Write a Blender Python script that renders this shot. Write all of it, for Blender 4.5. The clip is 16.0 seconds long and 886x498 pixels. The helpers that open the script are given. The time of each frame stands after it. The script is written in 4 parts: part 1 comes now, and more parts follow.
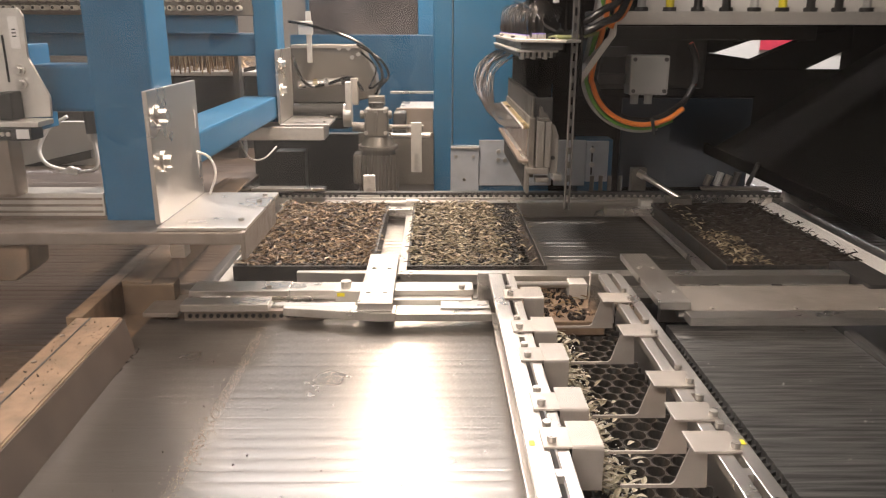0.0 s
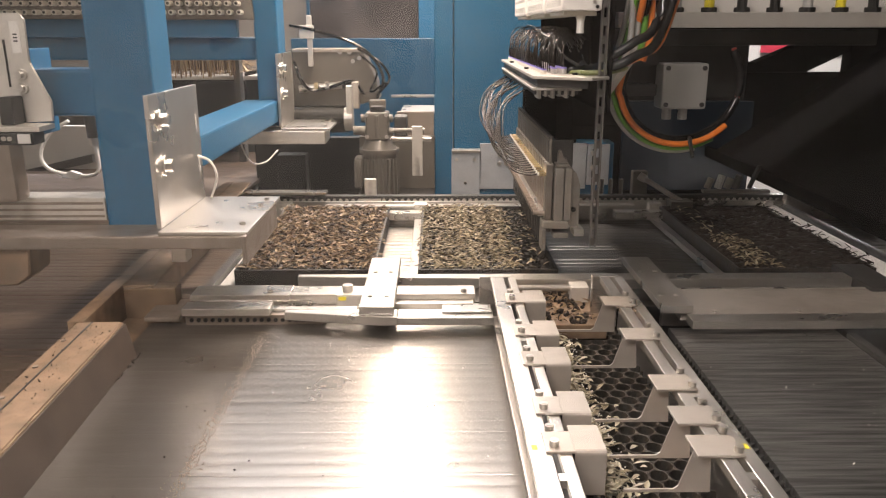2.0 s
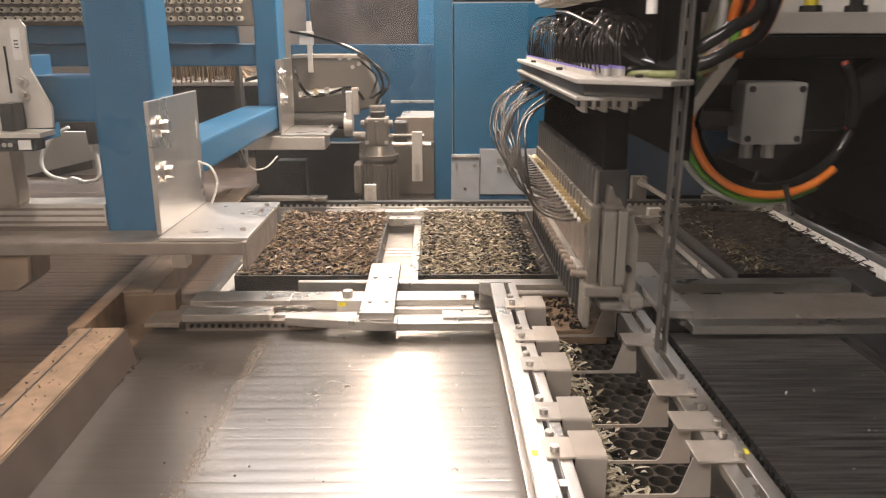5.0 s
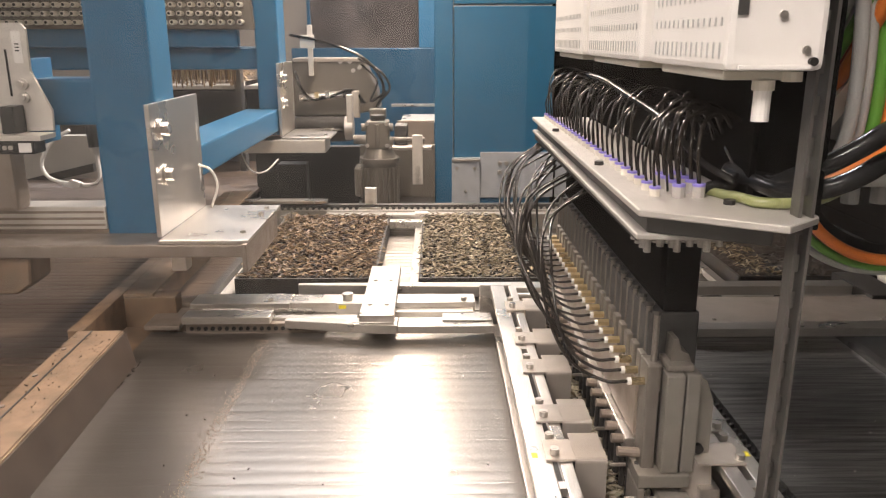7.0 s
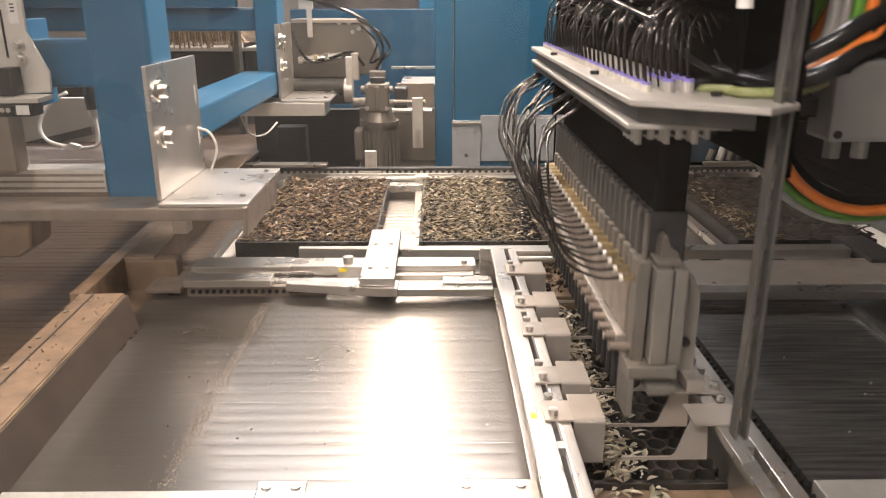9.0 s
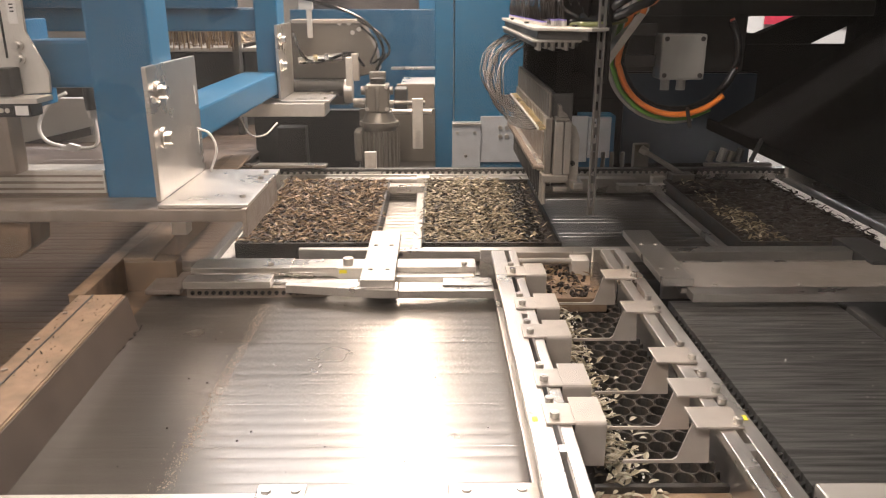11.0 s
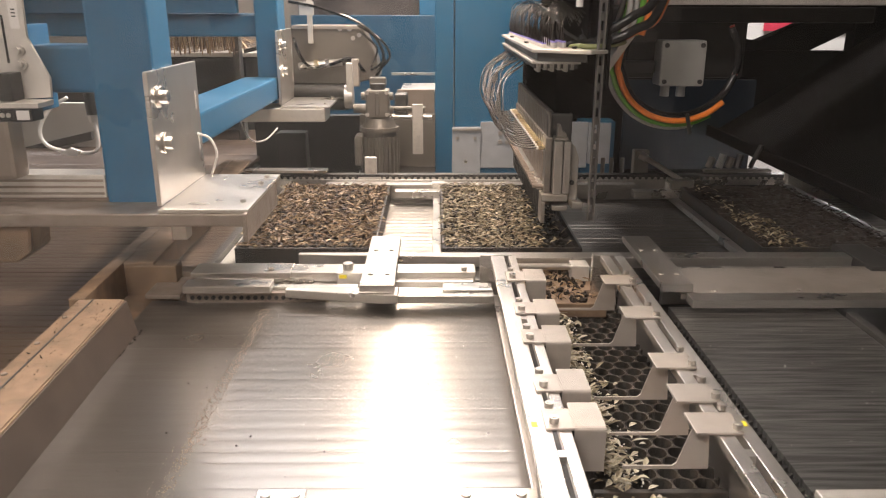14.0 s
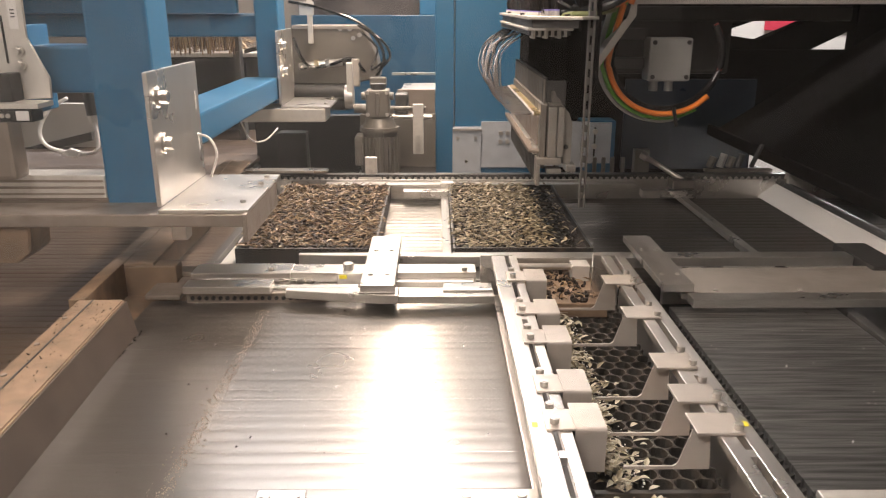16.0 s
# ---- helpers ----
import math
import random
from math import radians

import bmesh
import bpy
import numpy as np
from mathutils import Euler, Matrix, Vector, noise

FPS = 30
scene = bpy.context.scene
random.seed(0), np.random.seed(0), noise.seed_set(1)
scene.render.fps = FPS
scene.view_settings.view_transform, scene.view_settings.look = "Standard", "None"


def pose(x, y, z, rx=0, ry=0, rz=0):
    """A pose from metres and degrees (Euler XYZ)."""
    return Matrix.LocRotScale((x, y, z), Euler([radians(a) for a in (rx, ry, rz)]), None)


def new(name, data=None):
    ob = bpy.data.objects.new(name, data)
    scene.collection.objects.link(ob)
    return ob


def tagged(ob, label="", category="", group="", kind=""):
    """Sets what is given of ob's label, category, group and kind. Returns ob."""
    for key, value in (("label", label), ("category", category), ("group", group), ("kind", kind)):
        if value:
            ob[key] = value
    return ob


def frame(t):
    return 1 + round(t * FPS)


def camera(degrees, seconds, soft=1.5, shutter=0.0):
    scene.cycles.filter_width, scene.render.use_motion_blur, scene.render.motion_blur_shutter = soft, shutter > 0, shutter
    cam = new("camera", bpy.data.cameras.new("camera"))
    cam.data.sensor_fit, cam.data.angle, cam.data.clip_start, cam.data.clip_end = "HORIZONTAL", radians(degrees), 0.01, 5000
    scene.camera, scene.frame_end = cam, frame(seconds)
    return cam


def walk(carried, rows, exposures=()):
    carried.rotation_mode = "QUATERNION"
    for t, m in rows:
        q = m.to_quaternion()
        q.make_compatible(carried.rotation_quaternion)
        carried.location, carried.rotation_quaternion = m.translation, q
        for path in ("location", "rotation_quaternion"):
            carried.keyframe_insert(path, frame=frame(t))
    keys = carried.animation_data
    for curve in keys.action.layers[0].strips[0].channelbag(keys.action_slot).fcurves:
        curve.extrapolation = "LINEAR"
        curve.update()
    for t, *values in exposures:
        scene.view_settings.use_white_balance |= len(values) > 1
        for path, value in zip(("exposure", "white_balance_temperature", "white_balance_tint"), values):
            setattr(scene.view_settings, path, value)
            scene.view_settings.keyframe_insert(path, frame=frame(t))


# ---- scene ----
EXPO, TINT = 0.04, 15
cam = camera(60.5, 16.0, soft=1.1, shutter=0.5)

CAM = [
    (0.0, .0018, -.0029, 1.4613, -.653, -16.466, -.108), (0.5, .0009, -.0022, 1.4618, -.941, -16.357, -.170),
    (1.0, .0017, -.0008, 1.4598, -.841, -16.272, -.095), (1.5, .0018, -.0013, 1.4613, -.705, -16.275, .021),
    (2.0, .0008, -.0012, 1.4616, -.623, -16.220, .031), (2.5, .0011, -.0018, 1.4614, -.702, -16.019, .021),
    (3.0, .0021, -.0006, 1.4611, -.686, -16.016, .023), (3.5, .0016, -.0014, 1.4611, -.605, -15.955, .075),
    (4.0, .0004, -.0012, 1.4617, -.656, -15.892, .102), (6.5, .0011, -.0051, 1.4625, -.644, -15.641, .053),
    (7.0, .0018, -.0025, 1.4607, -.597, -15.546, .121), (7.5, .0017, -.0039, 1.4621, -.498, -15.522, .187),
    (8.0, .0015, -.0029, 1.4604, -.561, -15.355, .137), (8.5, .0018, -.0055, 1.4596, -.392, -16.573, .238),
    (8.7, .0018, -.0050, 1.4596, -.540, -18.230, .150), (10.8, 0, 0, 1.46, -.620, -18.260, 0),
    (11.0, 0, 0, 1.46, -.600, -18.200, 0), (11.5, .0005, -.0003, 1.4586, -.544, -18.014, 0),
    (12.0, .0011, .0002, 1.46, -.480, -17.933, .082), (12.5, .0005, .0002, 1.4594, -.542, -17.911, -.031),
    (13.0, .0013, -.0004, 1.4599, -.578, -17.919, -.054), (13.5, .0004, 0, 1.4597, -.541, -17.852, -.035),
    (14.0, -.0003, -.0013, 1.4602, -.584, -17.790, -.128), (14.5, .0003, .0008, 1.4602, -.537, -17.931, -.069),
    (15.0, .0002, .0010, 1.4597, -.506, -17.788, -.067), (15.5, .0006, .0012, 1.4588, -.538, -17.772, -.009),
    (16.0, .0007, .0008, 1.4598, -.544, -17.799, -.022)]
walk(cam, [(t, pose(x, y, z, 90 + p, r, w)) for t, x, y, z, w, p, r in CAM], exposures=((0, EXPO, 6350, TINT), (16, EXPO, 6350, TINT)))


# ---- world and lamps ----
world = bpy.data.worlds.new("hall_air")
scene.world = world
world.use_nodes = True
world.node_tree.nodes["Background"].inputs[0].default_value = (.9, .86, .8, 1)
world.node_tree.nodes["Background"].inputs[1].default_value = .12


def area_lamp(name, m, sx, sy, watts, colour):
    data = bpy.data.lights.new(name, "AREA")
    data.shape, data.size, data.size_y, data.energy, data.color = "RECTANGLE", sx, sy, watts, colour
    ob = new(name, data)
    ob.matrix_world = m
    return ob


# tube lamp inside the machine's hood, and unseen lamps added to fill the hall
area_lamp("machine_tube_lamp", pose(-.125, 2.7, 2.15, 0, 0, 2.5), .12, 3.1, 57, (1, .81, .62))
area_lamp("hall_fill", pose(-1.6, 4.4, 3.9), 4.0, .5, 190, (1, .97, .95))
# added to brighten the white rack behind the machine
area_lamp("hall_fill", pose(1.3, 3.0, 3.5), 2.0, .3, 240, (1, .95, .9))
# added fill from behind the camera for the near faces
area_lamp("hall_fill", pose(-1.5, -1.0, 3.5), 2.4, .5, 155, (1, .89, .78))
# hidden stand-in for daylight through the exit opening, no lamp fitting
area_lamp("exit_daylight", pose(1.36, 2.69, 1.035, -90, 0, 0), .36, .12, 15, (1, .97, .93))


# ---- materials ----
def material(name, colour, rough=.5, metal=0., vary=.15, scale=30., bump=.0, stretch=(1, 1, 1), rvary=.1, dirt=None, dirt_amt=.4, dscale=5., spec=.5, emit=0.):
    mat = bpy.data.materials.new(name)
    mat.use_nodes = True
    nt = mat.node_tree
    b = nt.nodes["Principled BSDF"]
    tc = nt.nodes.new("ShaderNodeTexCoord")
    mp = nt.nodes.new("ShaderNodeMapping")
    mp.inputs["Scale"].default_value = stretch
    nt.links.new(tc.outputs["Object"], mp.inputs[0])
    n1 = nt.nodes.new("ShaderNodeTexNoise")
    n1.inputs["Scale"].default_value, n1.inputs["Detail"].default_value = scale, 5
    nt.links.new(mp.outputs[0], n1.inputs["Vector"])
    n2 = nt.nodes.new("ShaderNodeTexNoise")
    n2.inputs["Scale"].default_value, n2.inputs["Detail"].default_value = dscale, 8
    nt.links.new(tc.outputs["Object"], n2.inputs["Vector"])
    r1 = nt.nodes.new("ShaderNodeMapRange")
    r1.inputs[1].default_value, r1.inputs[2].default_value = .3, .7
    r1.inputs[3].default_value, r1.inputs[4].default_value = 1 - vary, 1 + vary
    nt.links.new(n1.outputs[0], r1.inputs[0])
    mul = nt.nodes.new("ShaderNodeVectorMath")
    mul.operation = "SCALE"
    mul.inputs[0].default_value = colour
    nt.links.new(r1.outputs[0], mul.inputs["Scale"])
    mix = nt.nodes.new("ShaderNodeMix")
    mix.data_type = "RGBA"
    r2 = nt.nodes.new("ShaderNodeMapRange")
    r2.inputs[1].default_value, r2.inputs[2].default_value = .48, .72
    r2.inputs[3].default_value, r2.inputs[4].default_value = 0, dirt_amt
    nt.links.new(n2.outputs[0], r2.inputs[0])
    nt.links.new(r2.outputs[0], mix.inputs["Factor"])
    nt.links.new(mul.outputs[0], mix.inputs["A"])
    mix.inputs["B"].default_value = (*(dirt or [c * .6 for c in colour]), 1)
    nt.links.new(mix.outputs["Result"], b.inputs["Base Color"])
    rr = nt.nodes.new("ShaderNodeMapRange")
    rr.inputs[1].default_value, rr.inputs[2].default_value = .3, .7
    rr.inputs[3].default_value, rr.inputs[4].default_value = max(.03, rough - rvary), min(1, rough + rvary)
    nt.links.new(n2.outputs[0], rr.inputs[0])
    nt.links.new(rr.outputs[0], b.inputs["Roughness"])
    b.inputs["Metallic"].default_value = metal
    b.inputs["Specular IOR Level"].default_value = spec
    if bump:
        bp = nt.nodes.new("ShaderNodeBump")
        bp.inputs["Strength"].default_value, bp.inputs["Distance"].default_value = bump, .002
        nt.links.new(n1.outputs[0], bp.inputs["Height"])
        nt.links.new(bp.outputs[0], b.inputs["Normal"])
    if emit:
        b.inputs["Emission Color"].default_value, b.inputs["Emission Strength"].default_value = (*colour, 1), emit
    return mat


STEEL = material("brushed_steel", (.64, .61, .57), .31, .92, .14, 60, .10, (1, 16, 16), .07, (.46, .40, .34), .22, 9)
STEEL_Y = material("brushed_steel_long", (.65, .62, .58), .31, .9, .14, 60, .10, (16, 1, 16), .07, (.48, .42, .36), .22, 9)
ALU = material("anodised_aluminium", (.70, .67, .62), .42, .6, .06, 80, .03, (1, 1, 1), .08, (.45, .38, .3), .3, 7)
GREY = material("grey_cast_paint", (.16, .145, .125), .5, .25, .12, 40, .1, (1, 1, 1), .12, (.12, .1, .08), .5, 8)
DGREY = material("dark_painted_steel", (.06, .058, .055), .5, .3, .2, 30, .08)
BLUE = material("blue_machine_paint", (.017, .115, .225), .33, 0, .07, 25, .05, (1, 1, 1), .08, (.05, .14, .24), .35, 4)
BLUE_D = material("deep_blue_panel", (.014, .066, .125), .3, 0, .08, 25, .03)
# cabinet blue with the rear corner's shade mixed into the colour
BLUE_SHADED = material("blue_paint_with_shade", (.006, .017, .032), .35, 0, .1, 20, .03)
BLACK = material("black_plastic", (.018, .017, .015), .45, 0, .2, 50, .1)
RUBBER = material("glossy_black_hose", (.012, .012, .012), .16, 0, .1, 60, 0)
TRAYBLK = material("black_tray_plastic", (.026, .024, .021), .5, 0, .3, 40, .2, dirt=(.09, .065, .04), dirt_amt=.5, dscale=40)
SOIL = material("dark_peat", (.023, .015, .0095), .9, 0, .5, 150, .9, dirt=(.012, .009, .006), dirt_amt=.8, dscale=60)
TANMETAL = material("dusty_painted_beam", (.24, .16, .10), .62, .1, .3, 35, .25, (1, 1, 1), .12, (.13, .09, .055), .75, 6)
BROWNP = material("dark_brown_sheet", (.085, .06, .045), .55, .1, .2, 30, .15, (1, 1, 1), .1, (.05, .036, .028), .5, 8)
BROWNAL = material("dulled_aluminium", (.30, .25, .21), .45, .5, .1, 40, .05, (1, 1, 1), .1, (.2, .16, .13), .4, 35)
PLATEM = material("grey_manifold_plate", (.44, .42, .385), .42, .2, .06, 30, .03, (1, 1, 1), .1, (.36, .33, .3), .4, 12)
FINGERM = material("satin_steel", (.48, .44, .395), .38, .55, .08, 60, .04, (1, 1, 1), .1, (.34, .28, .22), .5, 12)
BLOCKM = material("cast_aluminium", (.31, .29, .26), .45, .6, .08, 50, .08, (1, 1, 1), .1, (.3, .26, .22), .5, 14)
WHITE = material("white_plastic", (.78, .76, .72), .42, 0, .03, 20, .02)
IVORY = material("ivory_plastic", (.66, .62, .53), .45, 0, .05, 20, .02)
BRASS = material("brass", (.70, .57, .34), .3, .9, .1, 40, .02)
YELLOW = material("yellow_tag", (.85, .72, .03), .5)
ORANGE = material("orange_cable", (.85, .24, .04), .32, 0, .06)
REDC = material("dull_red_cable", (.32, .05, .03), .35, 0, .06)
GREEN = material("green_cable", (.12, .33, .04), .35, 0, .06)
GREYC = material("grey_cable", (.42, .42, .40), .42, 0, .06)
VIOLET = material("violet_ring", (.24, .2, .62), .4)
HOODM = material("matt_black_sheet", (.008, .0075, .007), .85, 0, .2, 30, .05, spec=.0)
CONCRETE = material("hall_floor", (.22, .2, .18), .6, 0, .15, 8, .2)
WALLM = material("hall_wall_paint", (.62, .60, .56), .8, 0, .05, 6, .05)
GLASS = bpy.data.materials.new("clear_pane")
GLASS.use_nodes = True
_g = GLASS.node_tree.nodes["Principled BSDF"].inputs
_g["Transmission Weight"].default_value, _g["Roughness"].default_value, _g["IOR"].default_value = 1, 0, 1.48
_g["Base Color"].default_value = (.97, .97, .96, 1)
BEIGE = material("beige_hall_sheet", (.17, .157, .145), .6, 0, .08, 5, .05)
HOSEM = material("glossy_brown_hose", (.018, .014, .011), .2, 0, .1, 30, 0)
DUST = material("tan_dust", (.42, .345, .27), .85, 0, .2, 200)
OLIVEC = material("olive_cable", (.24, .26, .11), .35)
PARTI = material("partition_paint", (.13, .12, .11), .6)
REDP = material("red_sign", (.65, .05, .09), .5)


def belt_material(name, colour, strip=None, coat=.4, metal=.9, grain=.14, rough=.29):
    """Ribbed steel belt; across strip = (x0, x1) it fades to darker, less metallic brown leftward."""
    mat = material(name, colour, rough, metal, grain, 18, 0, (.5, 11, 1), .02, (.30, .25, .2), .0, 5)
    mat.node_tree.nodes["Principled BSDF"].inputs["Coat Weight"].default_value = coat
    mat.node_tree.nodes["Principled BSDF"].inputs["Coat Roughness"].default_value = .16
    if strip:
        nt = mat.node_tree
        b = nt.nodes["Principled BSDF"]
        geo = nt.nodes.new("ShaderNodeNewGeometry")
        sep = nt.nodes.new("ShaderNodeSeparateXYZ")
        nt.links.new(geo.outputs["Position"], sep.inputs[0])
        nz = nt.nodes.new("ShaderNodeTexNoise")
        nz.inputs["Scale"].default_value, nz.inputs["Detail"].default_value = 60, 4
        nt.links.new(geo.outputs["Position"], nz.inputs["Vector"])
        add = nt.nodes.new("ShaderNodeMath")
        add.operation, add.inputs[1].default_value = "MULTIPLY_ADD", .02
        nt.links.new(nz.outputs[0], add.inputs[0])
        nt.links.new(sep.outputs[0], add.inputs[2])
        ramp = nt.nodes.new("ShaderNodeMapRange")
        ramp.inputs[1].default_value, ramp.inputs[2].default_value = strip[1] + .012, strip[0] + .012
        nt.links.new(add.outputs[0], ramp.inputs[0])
        # worn stays at 0, so the darker brown runs on to the left
        worn = nt.nodes.new("ShaderNodeMapRange")
        worn.inputs[1].default_value, worn.inputs[2].default_value = strip[0] + .012, strip[0] + .004
        worn.inputs[4].default_value = .0
        nt.links.new(add.outputs[0], worn.inputs[0])
        sub = nt.nodes.new("ShaderNodeMath")
        sub.operation = "SUBTRACT"
        nt.links.new(ramp.outputs[0], sub.inputs[0])
        nt.links.new(worn.outputs[0], sub.inputs[1])
        sub.use_clamp = True
        b.inputs["Coat Roughness"].default_value = .2
        amt = nt.nodes.new("ShaderNodeMath")
        amt.operation, amt.inputs[1].default_value = "MULTIPLY", .85
        nt.links.new(sub.outputs[0], amt.inputs[0])
        old = b.inputs["Base Color"].links[0].from_socket
        mix = nt.nodes.new("ShaderNodeMix")
        mix.data_type = "RGBA"
        mix.inputs["B"].default_value = (.078, .064, .051, 1)
        nt.links.new(amt.outputs[0], mix.inputs["Factor"])
        nt.links.new(old, mix.inputs["A"])
        nt.links.new(mix.outputs["Result"], b.inputs["Base Color"])
        m2 = nt.nodes.new("ShaderNodeMapRange")
        m2.inputs[3].default_value, m2.inputs[4].default_value = metal, .5
        nt.links.new(sub.outputs[0], m2.inputs[0])
        nt.links.new(m2.outputs[0], b.inputs["Metallic"])
    return mat


BELT = belt_material("ribbed_steel_belt", (.165, .152, .136), (-.284, -.268), .2, .8, .05)
BELT_D = belt_material("worn_ribbed_belt", (.38, .38, .37), grain=.45)
BELT_C = belt_material("ribbed_cross_steel", (.25, .23, .205), coat=.03, rough=.4)
BELT_F = material("brown_ribbed_rubber", (.072, .052, .04), .42, .2, .2, 20, .1, (1, 9, 1), .1, (.2, .14, .09), .4, 7)


# ---- mesh helpers ----
ORG = {}


def thing(name, label, category, loc=(0, 0, 0), group="", kind=""):
    ob = new(name)
    ob.empty_display_size = .02
    ob.location = loc
    ORG[ob] = Vector(loc)
    return tagged(ob, label, category, group, kind)


def mesh_of(bm, name, mats, shift=Vector(), smooth=False):
    bmesh.ops.translate(bm, verts=bm.verts, vec=-shift)
    bmesh.ops.recalc_face_normals(bm, faces=bm.faces)
    me = bpy.data.meshes.new(name)
    if smooth:
        for f in bm.faces:
            f.smooth = True
    bm.to_mesh(me)
    bm.free()
    for m in mats if isinstance(mats, (list, tuple)) else [mats]:
        me.materials.append(m)
    return me


def part(name, bm, mat, parent, label="", smooth=False):
    ob = new(name, mesh_of(bm, name, mat, ORG[parent], smooth))
    ob.parent = parent
    ORG[ob] = ORG[parent]
    return tagged(ob, label)


def solid(name, bm, mat, label, category, loc=(0, 0, 0), group="", kind="", smooth=False):
    ob = new(name, mesh_of(bm, name, mat, Vector(loc), smooth))
    ob.location = loc
    ORG[ob] = Vector(loc)
    return tagged(ob, label, category, group, kind)


def box(x0, x1, y0, y1, z0, z1, bevel=.0, bm=None):
    bm = bm or bmesh.new()
    r = bmesh.ops.create_cube(bm, size=1, matrix=Matrix.Translation(((x0 + x1) / 2, (y0 + y1) / 2, (z0 + z1) / 2)) @ Matrix.Diagonal((abs(x1 - x0), abs(y1 - y0), abs(z1 - z0), 1)))
    if bevel:
        es = list({e for v in r["verts"] for e in v.link_edges})
        bmesh.ops.bevel(bm, geom=es, offset=bevel, segments=2, affect="EDGES", profile=.6)
    return bm


def rod(p0, p1, r, seg=14, bm=None, r2=None, bevel=0.):
    bm = bm or bmesh.new()
    p0, p1 = Vector(p0), Vector(p1)
    d = p1 - p0
    m = Matrix.Translation((p0 + p1) / 2) @ d.to_track_quat("Z", "Y").to_matrix().to_4x4()
    bmesh.ops.create_cone(bm, cap_ends=True, segments=seg, radius1=r, radius2=r if r2 is None else r2, depth=d.length, matrix=m)
    return bm


def spline(pts, n=8):
    """Catmull-Rom through the points."""
    p = [Vector(a) for a in pts]
    p = [p[0] * 2 - p[1]] + p + [p[-1] * 2 - p[-2]]
    out = []
    for i in range(1, len(p) - 2):
        for k in range(n):
            t = k / n
            out.append(.5 * (2 * p[i] + (p[i + 1] - p[i - 1]) * t + (2 * p[i - 1] - 5 * p[i] + 4 * p[i + 1] - p[i + 2]) * t * t + (3 * p[i] - p[i - 1] - 3 * p[i + 1] + p[i + 2]) * t ** 3))
    return out + [p[-2]]


def tube(pts, r, seg=8, n=8, bm=None):
    bm = bm or bmesh.new()
    path = spline(pts, n) if n > 1 else [Vector(a) for a in pts]
    rings, up = [], Vector((.3, .2, 1)).normalized()
    for i, p in enumerate(path):
        d = (path[min(i + 1, len(path) - 1)] - path[max(i - 1, 0)]).normalized()
        a = d.cross(up)
        if a.length < .05:
            a = d.cross(Vector((1, 0, 0)))
        a.normalize()
        b = d.cross(a)
        rings.append([bm.verts.new(p + (a * math.cos(k * math.tau / seg) + b * math.sin(k * math.tau / seg)) * r) for k in range(seg)])
    for u, v in zip(rings, rings[1:]):
        for k in range(seg):
            bm.faces.new((u[k], u[(k + 1) % seg], v[(k + 1) % seg], v[k]))
    bm.faces.new(rings[0])
    bm.faces.new(rings[-1][::-1])
    return bm


def prism(poly, axis, a0, a1, bm=None):
    """Polygon in the other two axes (xy order kept), extruded along axis from a0 to a1."""
    bm = bm or bmesh.new()

    def at(u, v, w):
        return {"x": (w, u, v), "y": (u, w, v), "z": (u, v, w)}[axis]
    lo = [bm.verts.new(at(u, v, a0)) for u, v in poly]
    hi = [bm.verts.new(at(u, v, a1)) for u, v in poly]
    bm.faces.new(lo)
    bm.faces.new(hi[::-1])
    for i in range(len(poly)):
        j = (i + 1) % len(poly)
        bm.faces.new((lo[i], lo[j], hi[j], hi[i]))
    return bm


def ribbed(x0, x1, y0, y1, z, pitch=.0235, height=.0005, thick=.012, seed=0, crown=1.):
    """A belt of slats that lie across, each one slightly crowned and uneven."""
    rng = random.Random(seed)
    bm, prof, y = bmesh.new(), [], y0
    while y < y1 - .002:
        w = min(pitch * rng.uniform(.88, 1.12), y1 - y)
        dz, deep = rng.uniform(-.0001, .0001), height * rng.choice((.2, .3, .45, .8))
        for u, v in ((0, -deep), (.1, -deep * .9), (.22, -.0001 * crown), (.42, .00008 * crown), (.62, .00012 * crown), (.82, .00002), (.94, -.00012 * crown)):
            prof.append((y + w * u, z + v + dz))
        y += w
    prof += [(y1, z - height), (y1, z - thick), (y0, z - thick)]
    return prism(prof, "x", x0, x1, bm)


def screw(p, axis="z", r=.006, h=.006, bm=None):
    """Socket head with a recess."""
    bm = bm or bmesh.new()
    v = {"z": Vector((0, 0, 1)), "x": Vector((1, 0, 0)), "y": Vector((0, -1, 0))}[axis]
    p = Vector(p)
    rod(p, p + v * h, r, 12, bm)
    rod(p + v * h, p + v * (h + .0006), r * .55, 6, bm)
    return bm


def gear_plate(poly, axis, a0, a1, bevel=.001):
    bm = prism(poly, axis, a0, a1)
    bmesh.ops.bevel(bm, geom=bm.edges[:], offset=bevel, segments=1, affect="EDGES")
    return bm


# ---- the hall ----
solid("floor", box(-6, 6, -4, 8, -.1, 0), CONCRETE, "grey concrete hall floor", "floor", kind="structure")
solid("ceiling", box(-6, 6, -4, 8, 4.2, 4.3), WALLM, "white hall ceiling", "ceiling", kind="structure")
solid("wall_north", box(-6, 6, 8, 8.1, 0, 4.2), WALLM, "white painted hall wall", "wall", kind="structure")
solid("wall_south", box(-6, 6, -4.1, -4, 0, 4.2), WALLM, "white painted hall wall", "wall", kind="structure")
solid("wall_west", box(-6.1, -6, -4, 8, 0, 4.2), WALLM, "white painted hall wall", "wall", kind="structure")
solid("wall_east", box(6, 6.1, -4, 8, 0, 4.2), WALLM, "white painted hall wall", "wall", kind="structure")
pane = solid("window_1", box(-1.6, 1.6, .100, .104, .98, 2.1), GLASS, "clear glass guard pane of the machine", "window", kind="structure")
pane.visible_shadow = False
